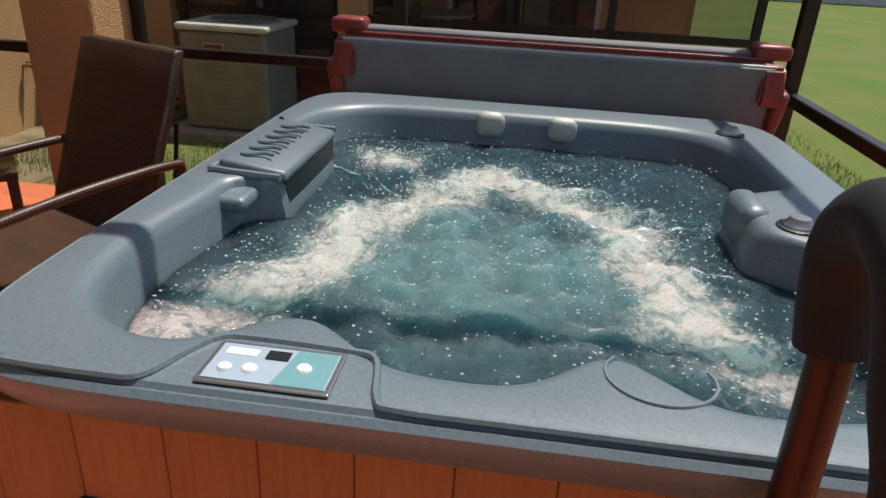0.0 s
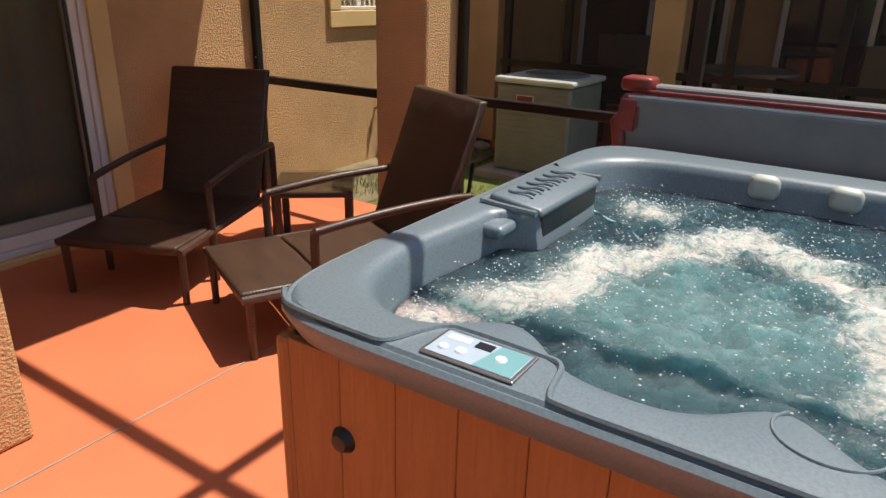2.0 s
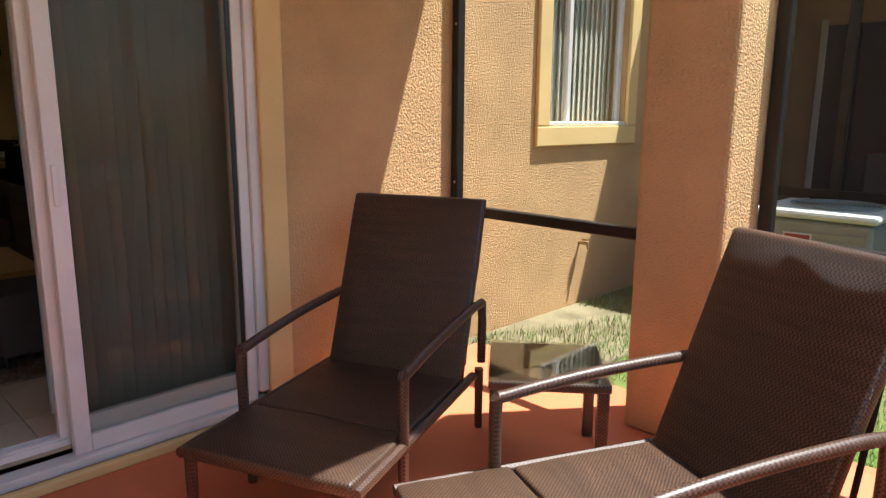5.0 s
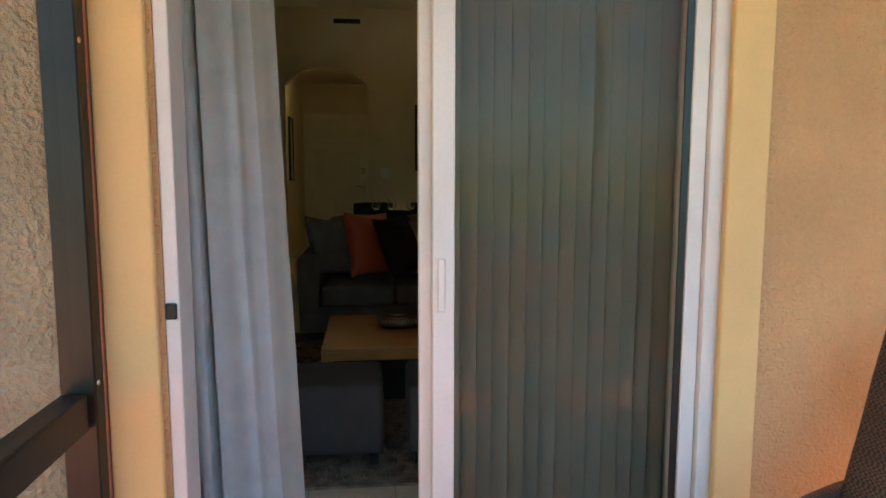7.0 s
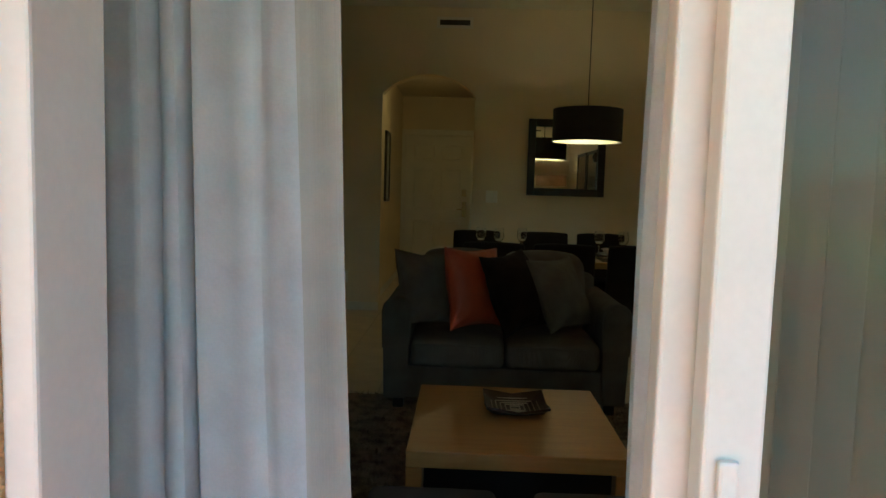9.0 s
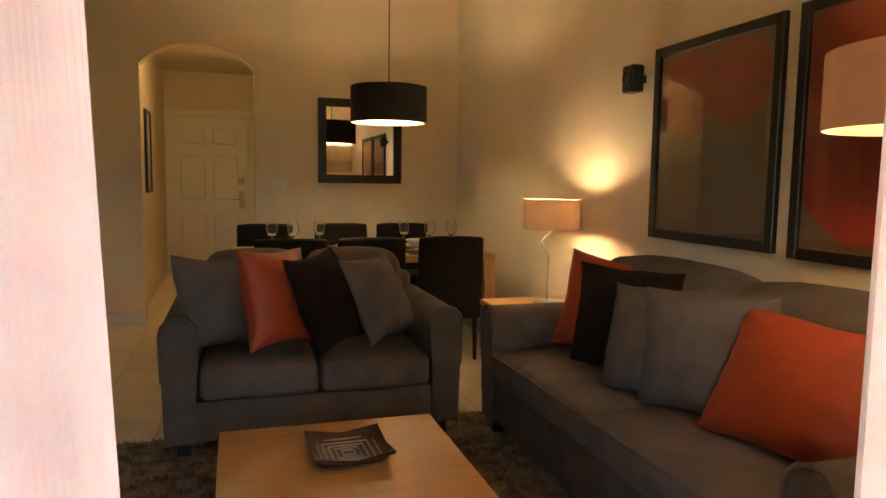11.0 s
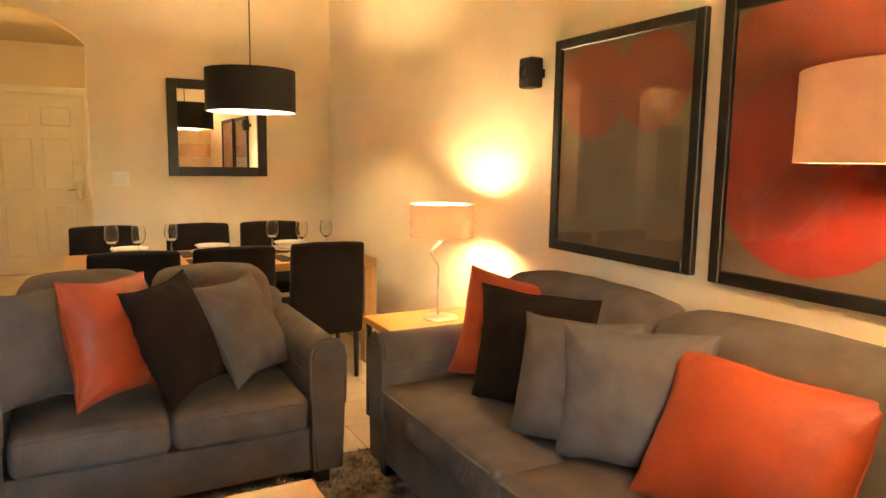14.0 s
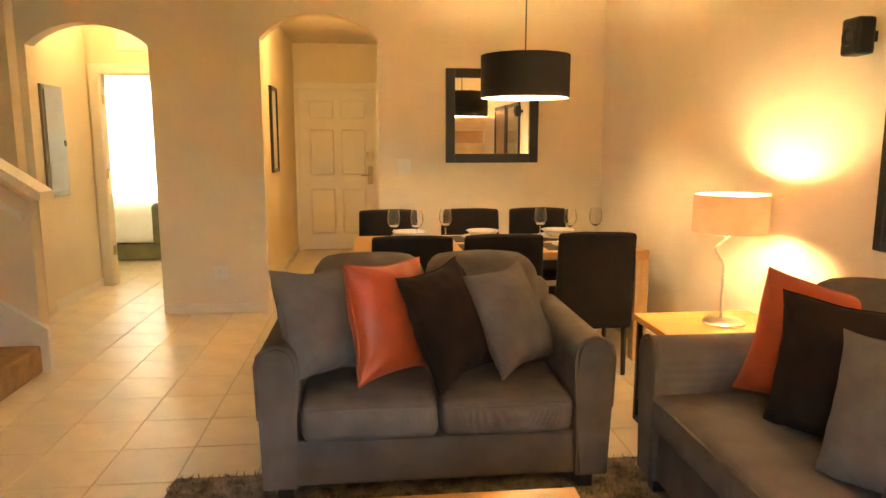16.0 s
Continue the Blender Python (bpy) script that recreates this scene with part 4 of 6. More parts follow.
part("cap_rail", prism([(-1.54, 1.05), (-1.54, 1.10), (-4.3, 3.0), (-4.3, 2.93)], 6.79, 6.97), WHITE_TRIM, st)
part("trim_rail", prism([(-1.66, 0.93), (-1.66, 0.97), (-4.3, 2.79), (-4.3, 2.75)], 6.80, 6.821), WHITE_TRIM, st)


# ---- living room ----
def cushion(label, material, w, h, t, m, seed, cat="cushion"):
    c = thing("throw_cushion", label, cat, m, group="throw cushions")
    body = part("filling", puff(w, h, t, seed), material, c)
    body.data.polygons.foreach_set("use_smooth", [True] * len(body.data.polygons))
    n = 12
    edge = []
    for i in range(4 * n + 1):
        s, k = divmod(i % (4 * n), n)
        u = 2 * k / n - 1
        a, b = [(u, -1), (1, u), (-u, 1), (-1, -u)][s]
        ka = 1 - 0.11 * (1 - b * b) * a * a
        kb = 1 - 0.11 * (1 - a * a) * b * b
        x, y = a * w / 2 * ka, b * h / 2 * kb
        x += 0.012 * noise.noise(Vector((y * 6, seed * 2.3, 1))) * abs(a)
        edge.append((x, y + 0.012 * noise.noise(Vector((x * 6, seed * 3.1, 5))) * abs(b), 0))
    part("piping", tube(edge, 0.0045, 6, closed_ends=False), material, c, smooth=True)
    return c


def scroll_arm(h, w):
    """Outline of a sofa arm seen from the front: slim, flaring to a rounded top."""
    pts = [(0.012, 0.06), (0.006, h * 0.55), (0.0, h * 0.85)]
    for k in range(7):
        a = math.pi * (1 - k / 6)
        pts.append((w * 0.5 + w * 0.5 * math.cos(a), h - w * 0.5 + w * 0.5 * math.sin(a)))
    pts += [(w * 0.96, h * 0.6), (w * 0.9, 0.06)]
    return pts


def sofa(name, label, length, seats, m, arm=0.155, depth=0.86, arm_h=0.635, seat_h=0.415, back_h=0.82):
    """Along local x; the sitter faces -y; the front edge lies at y = 0."""
    s = thing(name, label, "sofa", m)
    part("base", boxm((arm * 0.8, 0.03, 0.06, length - arm * 0.8, depth - 0.02, seat_h - 0.154), bevel=0.015), SOFA_CLOTH, s)
    out = scroll_arm(arm_h, arm)
    for k in range(2):
        pts = [(x, z) if k == 0 else (length - x, z) for x, z in out]
        a = prism(pts if k == 0 else pts[::-1], 0.0, depth - 0.06)
        bmesh.ops.bevel(a, geom=[e for e in a.edges if abs(e.verts[0].co.y - e.verts[1].co.y) < 1e-6], offset=0.014, segments=2, affect="EDGES")
        part("arm", a, SOFA_CLOTH, s, smooth=True)
        outline = [(x, 0.003, z) for x, z in pts[1:-1]]
        part("arm_piping", tube(outline, 0.007, 8), SOFA_CLOTH, s, smooth=True)
    inner = length - 2 * arm
    part("back_frame", boxm((arm * 0.5, depth - 0.17, 0.2, length - arm * 0.5, depth, back_h - 0.10), bevel=0.04, seg=3), SOFA_CLOTH, s, smooth=True)
    for k in range(seats):
        a, b = arm + inner * k / seats + 0.008, arm + inner * (k + 1) / seats - 0.008
        part("seat_cushion", soft_box(a, -0.012, seat_h - 0.150, b, depth - 0.22, seat_h, 0.035, 0.018, 5, k), SOFA_CLOTH, s, smooth=True)
        part("piping", tube([(a + 0.02, -0.014, seat_h - 0.022), ((a + b) / 2, -0.026, seat_h - 0.012), (b - 0.02, -0.014, seat_h - 0.022)], 0.007, 8), SOFA_CLOTH, s, smooth=True)
        c = soft_box(a + 0.005, depth - 0.36, seat_h - 0.03, b - 0.005, depth - 0.12, back_h, 0.055, 0.022, 6, k + 9)
        for v in c.verts:
            q = (v.co.z - seat_h) / (back_h - seat_h)
            v.co.y += 0.10 * q
            u = 2 * (v.co.x - a) / (b - a) - 1
            if q > 0.5:
                v.co.z += 0.02 * (1 - abs(u) ** 6) * (q - 0.5) * 2
        part("back_cushion", c, SOFA_CLOTH, s, smooth=True)
    for x in (arm * 0.6, length - arm * 0.6):
        for y in (0.06, depth - 0.1):
            part("foot", boxm((x - 0.03, y - 0.03, 0, x + 0.03, y + 0.03, 0.06), bevel=0.006), BLACK_WOOD, s)
    part("apron_piping", tube([(arm, 0.028, seat_h - 0.158), (length - arm, 0.028, seat_h - 0.158)], 0.005, 6), SOFA_CLOTH, s, smooth=True)
    return s


LOVE_X, LOVE_Y = -0.03, 5.03
sofa("loveseat", "taupe-grey linen two-seat sofa with piped cushions, facing the patio door", 1.375, 2, pose(LOVE_X, LOVE_Y, 0.012), seat_h=0.402)
SOFA_X, SOFA_Y0, SOFA_Y1 = 1.475, 2.98, 5.105
sofa("sofa", "long taupe-grey linen sofa under the framed prints", SOFA_Y1 - SOFA_Y0, 2, pose(SOFA_X, SOFA_Y1, 0.012, 0, 0, -90), depth=0.84, seat_h=0.435, back_h=0.865)


def lean(x, y, z, yaw, tip, spin):
    """Pose of a cushion standing on an edge: facing yaw, tipped back, spun in its plane."""
    return Matrix.Translation((x, y, z)) @ Matrix.Rotation(radians(yaw), 4, "Z") @ Matrix.Rotation(radians(90 - tip), 4, "X") @ Matrix.Rotation(radians(spin), 4, "Z")


cushion("grey linen scatter cushion on the loveseat", GREY_CLOTH, 0.43, 0.44, 0.205, lean(0.20, 5.275, 0.672, 50, 19, -7), 1)
cushion("orange satin scatter cushion on the loveseat", ORANGE_SATIN, 0.41, 0.47, 0.20, lean(0.478, 5.24, 0.690, 42, 14, -3), 2)
cushion("dark brown scatter cushion on the loveseat", BROWN_CLOTH, 0.39, 0.47, 0.205, lean(0.707, 5.19, 0.682, 47, 22, 5), 3)
cushion("grey linen scatter cushion on the loveseat", GREY_CLOTH, 0.39, 0.44, 0.20, lean(0.985, 5.30, 0.662, 43, 25, 3), 4)
cushion("orange satin cushion leaning on the sofa arm", ORANGE_SATIN, 0.48, 0.47, 0.21, lean(1.975, 4.725, 0.665, -46, 9, -9), 5)
cushion("dark brown cushion leaning on the sofa", BROWN_CLOTH, 0.51, 0.46, 0.21, lean(1.868, 4.435, 0.672, -66, 11, 1), 6)
cushion("grey linen cushion leaning on the sofa", GREY_CLOTH, 0.45, 0.44, 0.205, lean(1.813, 4.125, 0.652, -72, 17, 4), 7)
cushion("grey linen cushion leaning on the sofa", GREY_CLOTH, 0.49, 0.45, 0.22, lean(1.866, 3.91, 0.658, -64, 10, 3), 8)
cushion("large orange satin cushion on the sofa seat", ORANGE_SATIN, 0.56, 0.45, 0.22, lean(1.905, 3.51, 0.645, -75, 27, -3), 9)

# coffee table: solid oak-veneer block on a dark plinth
ct = thing("coffee_table", "low square honey-oak coffee table on a dark plinth", "coffee table")
part("tabletop", boxm((0.225, 3.68, 0.245, 1.04, 4.53, 0.307), bevel=0.004), OAK, ct)
for sp in ((0.225, 3.68, 0.02, 0.285, 4.53, 0.2445), (0.98, 3.68, 0.02, 1.04, 4.53, 0.2445)):
    part("side_panel", boxm(sp, bevel=0.004), OAK, ct)
part("plinth", boxm((0.29, 3.72, 0.02, 0.975, 4.49, 0.2445)), BLACK_WOOD, ct)


def square_dish(w, rise, t):
    bm = bmesh.new()
    n = 10
    g = {}
    for s in range(2):
        for i in range(n + 1):
            for j in range(n + 1):
                u, v = 2 * i / n - 1, 2 * j / n - 1
                z = rise * (max(abs(u), abs(v)) ** 3) * (0.55 + 0.45 * abs(u * v)) + (t if s else 0)
                g[s, i, j] = bm.verts.new((u * w / 2, v * w / 2, z))
    for s in range(2):
        for i in range(n):
            for j in range(n):
                bm.faces.new((g[s, i, j], g[s, i + 1, j], g[s, i + 1, j + 1], g[s, i, j + 1]))
    rim = [(i, 0) for i in range(n)] + [(n, j) for j in range(n)] + [(i, n) for i in range(n, 0, -1)] + [(0, j) for j in range(n, 0, -1)]
    for a, b in zip(rim, rim[1:] + rim[:1]):
        bm.faces.new((g[0, a[0], a[1]], g[0, b[0], b[1]], g[1, b[0], b[1]], g[1, a[0], a[1]]))
    return bm


dish = thing("decorative_dish", "square dark dish inlaid with nested pale squares", "dish", pose(0.653, 4.18, 0.309, 0, 0, 2))
part("dish", square_dish(0.265, 0.045, 0.010), BOWL_DARK, dish, smooth=True)
for k in range(5):
    r = 0.020 + 0.020 * k
    lift = [0.0, 0.0005, 0.0015, 0.004, 0.010][k] + 0.0118
    part("inlay_line", tube([(r, -r, lift), (r, r, lift), (-r, r, lift), (-r, -r, lift), (r, -r, lift)], 0.0034, 5, closed_ends=False), BOWL_LINE, dish)

# shaggy rug
random.seed(4)
verts, faces = [], []
RX0, RX1, RY0, RY1 = -0.42, 1.62, 2.75, 5.30
for k in range(26000):
    x, y = random.uniform(RX0, RX1), random.uniform(RY0, RY1)
    a = random.uniform(0, 6.28)
    h, l = random.uniform(0.018, 0.034), random.uniform(0.008, 0.026)
    w = 0.004
    c, s = math.cos(a), math.sin(a)
    b = len(verts)
    verts += [(x - s * w, y + c * w, 0.010), (x + s * w, y - c * w, 0.010), (x + c * l, y + s * l, h)]
    faces.append((b, b + 1, b + 2))
me = bpy.data.meshes.new("rug_pile")
me.from_pydata(verts, [], faces)
me.materials.append(RUG)
rug = thing("rug", "shaggy taupe rug under the coffee table and loveseat", "rug")
part("backing", boxm((RX0, RY0, 0.001, RX1, RY1, 0.012), bevel=0.003), RUG, rug)
tagged(shared("yarn", me, rug), kind="stuff")


def ottoman(x, y, label):
    o = thing("ottoman", label, "ottoman", pose(x, y, 0.012), group="ottomans by the door")
    part("seat", soft_box(-0.19, -0.19, 0.05, 0.19, 0.19, 0.345, 0.025, 0.008, 4, x), OTTOMAN_CLOTH, o, smooth=True)
    for a in (-0.15, 0.15):
        for b in (-0.15, 0.15):
            part("foot", boxm((a - 0.02, b - 0.02, 0, a + 0.02, b + 0.02, 0.05)), BLACK_WOOD, o)


ottoman(0.34, 3.10, "charcoal cloth cube ottoman facing the coffee table")
ottoman(0.83, 3.10, "charcoal cloth cube ottoman facing the coffee table")

# end table and lamps
et = thing("end_table", "oak-topped end table on a black metal frame", "end table")
part("tabletop", boxm((1.70, 5.15, 0.515, 2.30, 5.75, 0.548), bevel=0.004), OAK, et)
for x in (1.715, 2.265):
    for y in (5.16, 5.715):
        part("leg", boxm((x, y, 0, x + 0.025, y + 0.025, 0.514), bevel=0.002, seg=1), BLACK_WOOD, et)
    part("runner", boxm((x, 5.186, 0.0, x + 0.025, 5.714, 0.025), bevel=0.002, seg=1), BLACK_WOOD, et)


def drum(r, h, t=0.003, n=48):
    return lathe([(r, 0), (r, h), (r - t, h), (r - t, 0), (r, 0)], n)


tl = thing("table_lamp", "nickel table lamp with a lit oatmeal drum shade", "table lamp", pose(2.05, 5.52, 0.549))
part("base", lathe([(0, 0), (0.095, 0), (0.095, 0.008), (0.088, 0.014), (0.012, 0.018), (0, 0.018)], 32), STEEL, tl, smooth=True)
part("stem", tube(smooth_path([(0.0, 0.03, 0.015), (0.0, 0.03, 0.20), (0, 0.03, 0.27), (-0.03, 0.02, 0.32), (-0.06, 0.0, 0.36), (-0.0, 0, 0.42), (0, 0, 0.46)]), 0.0075, 10), STEEL, tl, smooth=True)
shd = part("shade", drum(0.165, 0.172), SHADE, tl, "lit oatmeal linen drum shade", smooth=True)
shd.location = (0, 0, 0.435)
part("bulb", lathe([(0, 0.045), (0.022, 0.035), (0.03, 0.0), (0.02, -0.035), (0.012, -0.05), (0, -0.05)], 16), BULB, tl, smooth=True).location = (0, 0, 0.520)
part("spider", tube([(-0.163, 0, 0.45), (0.163, 0, 0.45)], 0.002, 6), STEEL, tl)

al = thing("arc_floor_lamp", "nickel floor lamp with a wide lit oatmeal drum shade", "floor lamp")
AX, AY, AZ = 1.885, 3.13, 1.385
part("shade", drum(0.262, 0.185), SHADE, al, "wide lit oatmeal linen drum shade", smooth=True).location = (AX, AY, AZ)
part("bulb", lathe([(0, 0.045), (0.022, 0.035), (0.03, 0.0), (0.02, -0.035), (0.012, -0.05), (0, -0.05)], 16), BULB, al, smooth=True).location = (AX, AY, AZ + 0.08)
part("socket", lathe([(0.02, 0), (0.022, 0.06), (0.0, 0.06)], 16), WHITE_PLASTIC, al, smooth=True).location = (AX, AY, AZ - 0.01)
part("arm", tube(smooth_path([(AX, AY, AZ + 0.01), (AX + 0.002, AY - 0.004, AZ - 0.025), (AX + 0.022, AY - 0.032, AZ - 0.05), (2.17, 2.72, 1.10), (2.20, 2.68, 1.04), (2.20, 2.68, 0.6), (2.20, 2.68, 0.03)]), 0.007, 10), STEEL, al, smooth=True)
part("base", lathe([(0, 0), (0.14, 0), (0.14, 0.012), (0.13, 0.022), (0.012, 0.028), (0, 0.028)], 36), STEEL, al, smooth=True).location = (2.18, 2.68, 0.002)

pn = thing("pendant_lamp", "black drum pendant lamp hanging over the dining table", "pendant lamp", pose(1.34, 6.70, 1.655))
part("shade", drum(0.268, 0.25), SHADE_BLACK, pn, smooth=True)
part("lining", drum(0.2640, 0.244), SHADE_LINING, pn, "white shade lining", smooth=True).location = (0, 0, 0.003)
part("cord", tube([(0, 0, 0.25), (0, 0, CEIL - 1.655 - 0.03)], 0.004, 8), DARK_PLASTIC, pn)
part("canopy", lathe([(0, 0), (0.055, 0.0), (0.06, 0.028), (0, 0.028)], 24), STEEL, pn, smooth=True).location = (0, 0, CEIL - 1.655 - 0.029)
part("bulb", lathe([(0, 0.045), (0.022, 0.035), (0.03, 0.0), (0.02, -0.035), (0.012, -0.05), (0, -0.05)], 16), BULB, pn, smooth=True).location = (0, 0, 0.14)
part("spider", tube([(-0.264, 0, 0.235), (0.264, 0, 0.235)], 0.003, 6), STEEL, pn)


# framed prints, mirror, loudspeaker
def framed(name, label, cat, y0, y1, z0, z1, fw=0.045, depth=0.03):
    f = thing(name, label, cat)
    X = RIGHT_X
    for sp in ((X - depth, y0, z0, X - 0.001, y0 + fw, z1), (X - depth, y1 - fw, z0, X - 0.001, y1, z1), (X - depth, y0 + fw, z0, X - 0.001, y1 - fw, z0 + fw), (X - depth, y0 + fw, z1 - fw, X - 0.001, y1 - fw, z1)):
        part("frame_side", boxm(sp, bevel=0.004, seg=1), BLACK_WOOD, f)
    part("print", boxm((X - 0.012, y0 + fw, z0 + fw, X - 0.004, y1 - fw, z1 - fw)), ART_GROUND, f, "taupe print with red discs")
    part("glazing", boxm((X - 0.0205, y0 + fw, z0 + fw, X - 0.0185, y1 - fw, z1 - fw)), GLASS, f).visible_shadow = False
    return f


def blot(parent, cy, cz, ry, rz, material, lift, y0, y1, z0, z1, wob=0.03, seed=0):
    """A printed patch, cut off at the print's edge."""
    pts = []
    for k in range(48):
        a = 2 * math.pi * k / 48
        r = 1 + wob * noise.noise(Vector((math.cos(a) * 2, math.sin(a) * 2, seed)))
        pts.append((min(max(cy + ry * r * math.cos(a), y0), y1), min(max(cz + rz * r * math.sin(a), z0), z1)))
    out = []
    for p in pts:
        if not out or (abs(p[0] - out[-1][0]) + abs(p[1] - out[-1][1])) > 1e-4:
            out.append(p)
    part("printed_disc", prism(out, RIGHT_X - 0.0125 - lift, RIGHT_X - 0.0121 - lift + 0.0003, "yz"), material, parent)


p1 = framed("framed_print", "black-framed abstract print of red discs on taupe", "picture", 4.11, 4.95, 0.983, 1.918)
lim1 = (4.157, 4.903, 1.03, 1.871)
blot(p1, 4.70, 1.68, 0.20, 0.20, ART_RUST, 0.0004, *lim1, seed=1)
blot(p1, 4.36, 1.69, 0.19, 0.19, ART_RUST, 0.0008, *lim1, seed=2)
p2 = framed("framed_print", "black-framed abstract print of one large red disc", "picture", 3.19, 4.035, 0.975, 1.925)
lim2 = (3.237, 3.988, 1.022, 1.878)
blot(p2, 3.65, 1.62, 0.42, 0.36, ART_RUST, 0.0004, *lim2, seed=3)
blot(p2, 3.70, 1.36, 0.33, 0.32, ART_RED, 0.0008, *lim2, seed=5)

mr_ = thing("mirror", "black-framed square mirror over the dining table", "mirror")
mx0, mx1, mz0, mz1, mw = 1.015, 1.785, 1.226, 1.985, 0.075
for sp in ((mx0, BACK_Y - 0.035, mz0, mx0 + mw, BACK_Y - 0.001, mz1), (mx1 - mw, BACK_Y - 0.035, mz0, mx1, BACK_Y - 0.001, mz1), (mx0 + mw, BACK_Y - 0.035, mz0, mx1 - mw, BACK_Y - 0.001, mz0 + mw), (mx0 + mw, BACK_Y - 0.035, mz1 - mw, mx1 - mw, BACK_Y - 0.001, mz1)):
    part("frame_side", boxm(sp, bevel=0.006), BLACK_WOOD, mr_)
part("glass", boxm((mx0 + mw, BACK_Y - 0.012, mz0 + mw, mx1 - mw, BACK_Y - 0.003, mz1 - mw)), MIRROR, mr_)
hp = thing("framed_print", "narrow black-framed picture in the entry hall", "picture")
for sp in ((-0.558, 9.30, 1.10, -0.53, 9.335, 1.93), (-0.558, 9.665, 1.10, -0.53, 9.70, 1.93), (-0.558, 9.336, 1.10, -0.53, 9.664, 1.135), (-0.558, 9.336, 1.895, -0.53, 9.664, 1.93)):
    part("frame_side", boxm(sp, bevel=0.003, seg=1), BLACK_WOOD, hp)
part("print", boxm((-0.558, 9.336, 1.136, -0.545, 9.664, 1.894)), PORCELAIN, hp)
spk = thing("wall_speaker", "small black loudspeaker bracketed to the wall", "loudspeaker")
part("cabinet", boxm((RIGHT_X - 0.105, 5.03, 1.72, RIGHT_X - 0.03, 5.13, 1.86), bevel=0.012), DARK_PLASTIC, spk)
part("cone", lathe([(0, -0.008), (0.02, 0.0), (0.033, 0.006), (0.036, 0)], 20), RUBBER, spk, smooth=True).matrix_basis = pose(RIGHT_X - 0.106, 5.08, 1.79, 0, -90, 0)
part("bracket", boxm((RIGHT_X - 0.03, 5.06, 1.77, RIGHT_X - 0.001, 5.10, 1.81)), DARK_PLASTIC, spk)

# ---- dining group ----
dt = thing("dining_table", "oak dining table with block legs, laid for six", "dining table")
DX0, DX1, DY0, DY1, DZ = 0.28, 2.14, 6.62, 7.48, 0.72
part("tabletop", boxm((DX0, DY0, DZ - 0.05, DX1, DY1, DZ), bevel=0.005), OAK, dt)
for x in (DX0, DX1 - 0.085):
    for y in (DY0, DY1 - 0.085):
        part("leg", boxm((x, y, 0, x + 0.085, y + 0.085, DZ - 0.051), bevel=0.005), OAK_PALE, dt)


def dining_chair(m, label):
    c = thing("dining_chair", label, "chair", m, group="chairs round the dining table")
    part("seat", soft_box(-0.215, -0.22, 0.40, 0.215, 0.20, 0.465, 0.02, 0.008, 4), CHAIR_CLOTH, c, smooth=True)
    b = soft_box(-0.225, 0.19, 0.30, 0.225, 0.245, 0.875, 0.018, 0.006, 5)
    for v in b.verts:
        v.co.y += 0.09 * max(0, v.co.z - 0.42)
    part("backrest", b, CHAIR_CLOTH, c, smooth=True)
    for x in (-0.19, 0.19):
        for y in (-0.195, 0.205):
            part("leg", tube([(x, y, 0.41), (x * 1.02, y * 1.03, 0.0)], 0.021, 4, 0.014), BLACK_WOOD, c)
    return c


first = dining_chair(pose(0.63, 6.55, 0, 0, 0, 180), "black high-back dining chair pushed up to the table")
for x, y, r in ((1.15, 6.57, 180), (1.72, 6.60, 177), (0.54, 7.55, 2), (1.17, 7.57, 0), (1.71, 7.59, -1)):
    copy_thing(first, pose(x, y, 0, 0, 0, r))


def drinking_glass_mat():
    m = bpy.data.materials.new("clear_crystal")
    m.use_nodes = True
    b = m.node_tree.nodes["Principled BSDF"]
    b.inputs["Transmission Weight"].default_value, b.inputs["IOR"].default_value, b.inputs["Roughness"].default_value = 1.0, 1.45, 0.01
    b.inputs["Base Color"].default_value = (0.96, 0.96, 0.95, 1)
    return m


CRYSTAL = drinking_glass_mat()


def wine_glass(x, y, s=1.0):
    g = thing("wine_glass", "clear stemmed wine glass on the dining table", "glass", pose(x, y, DZ + 0.001), group="glasses on the table")
    part("bowl", lathe([(0.004, 0.085 * s), (0.022 * s, 0.095 * s), (0.036 * s, 0.125 * s), (0.034 * s, 0.16 * s), (0.028 * s, 0.185 * s), (0.026 * s, 0.185 * s), (0.032 * s, 0.16 * s), (0.034 * s, 0.126 * s), (0.02 * s, 0.098 * s), (0, 0.09 * s)], 20), CRYSTAL, g, smooth=True)
    part("stem", lathe([(0, 0), (0.034 * s, 0.0), (0.033 * s, 0.003), (0.006, 0.008), (0.004, 0.02), (0.004, 0.088 * s), (0, 0.088 * s)], 16), CRYSTAL, g, smooth=True)


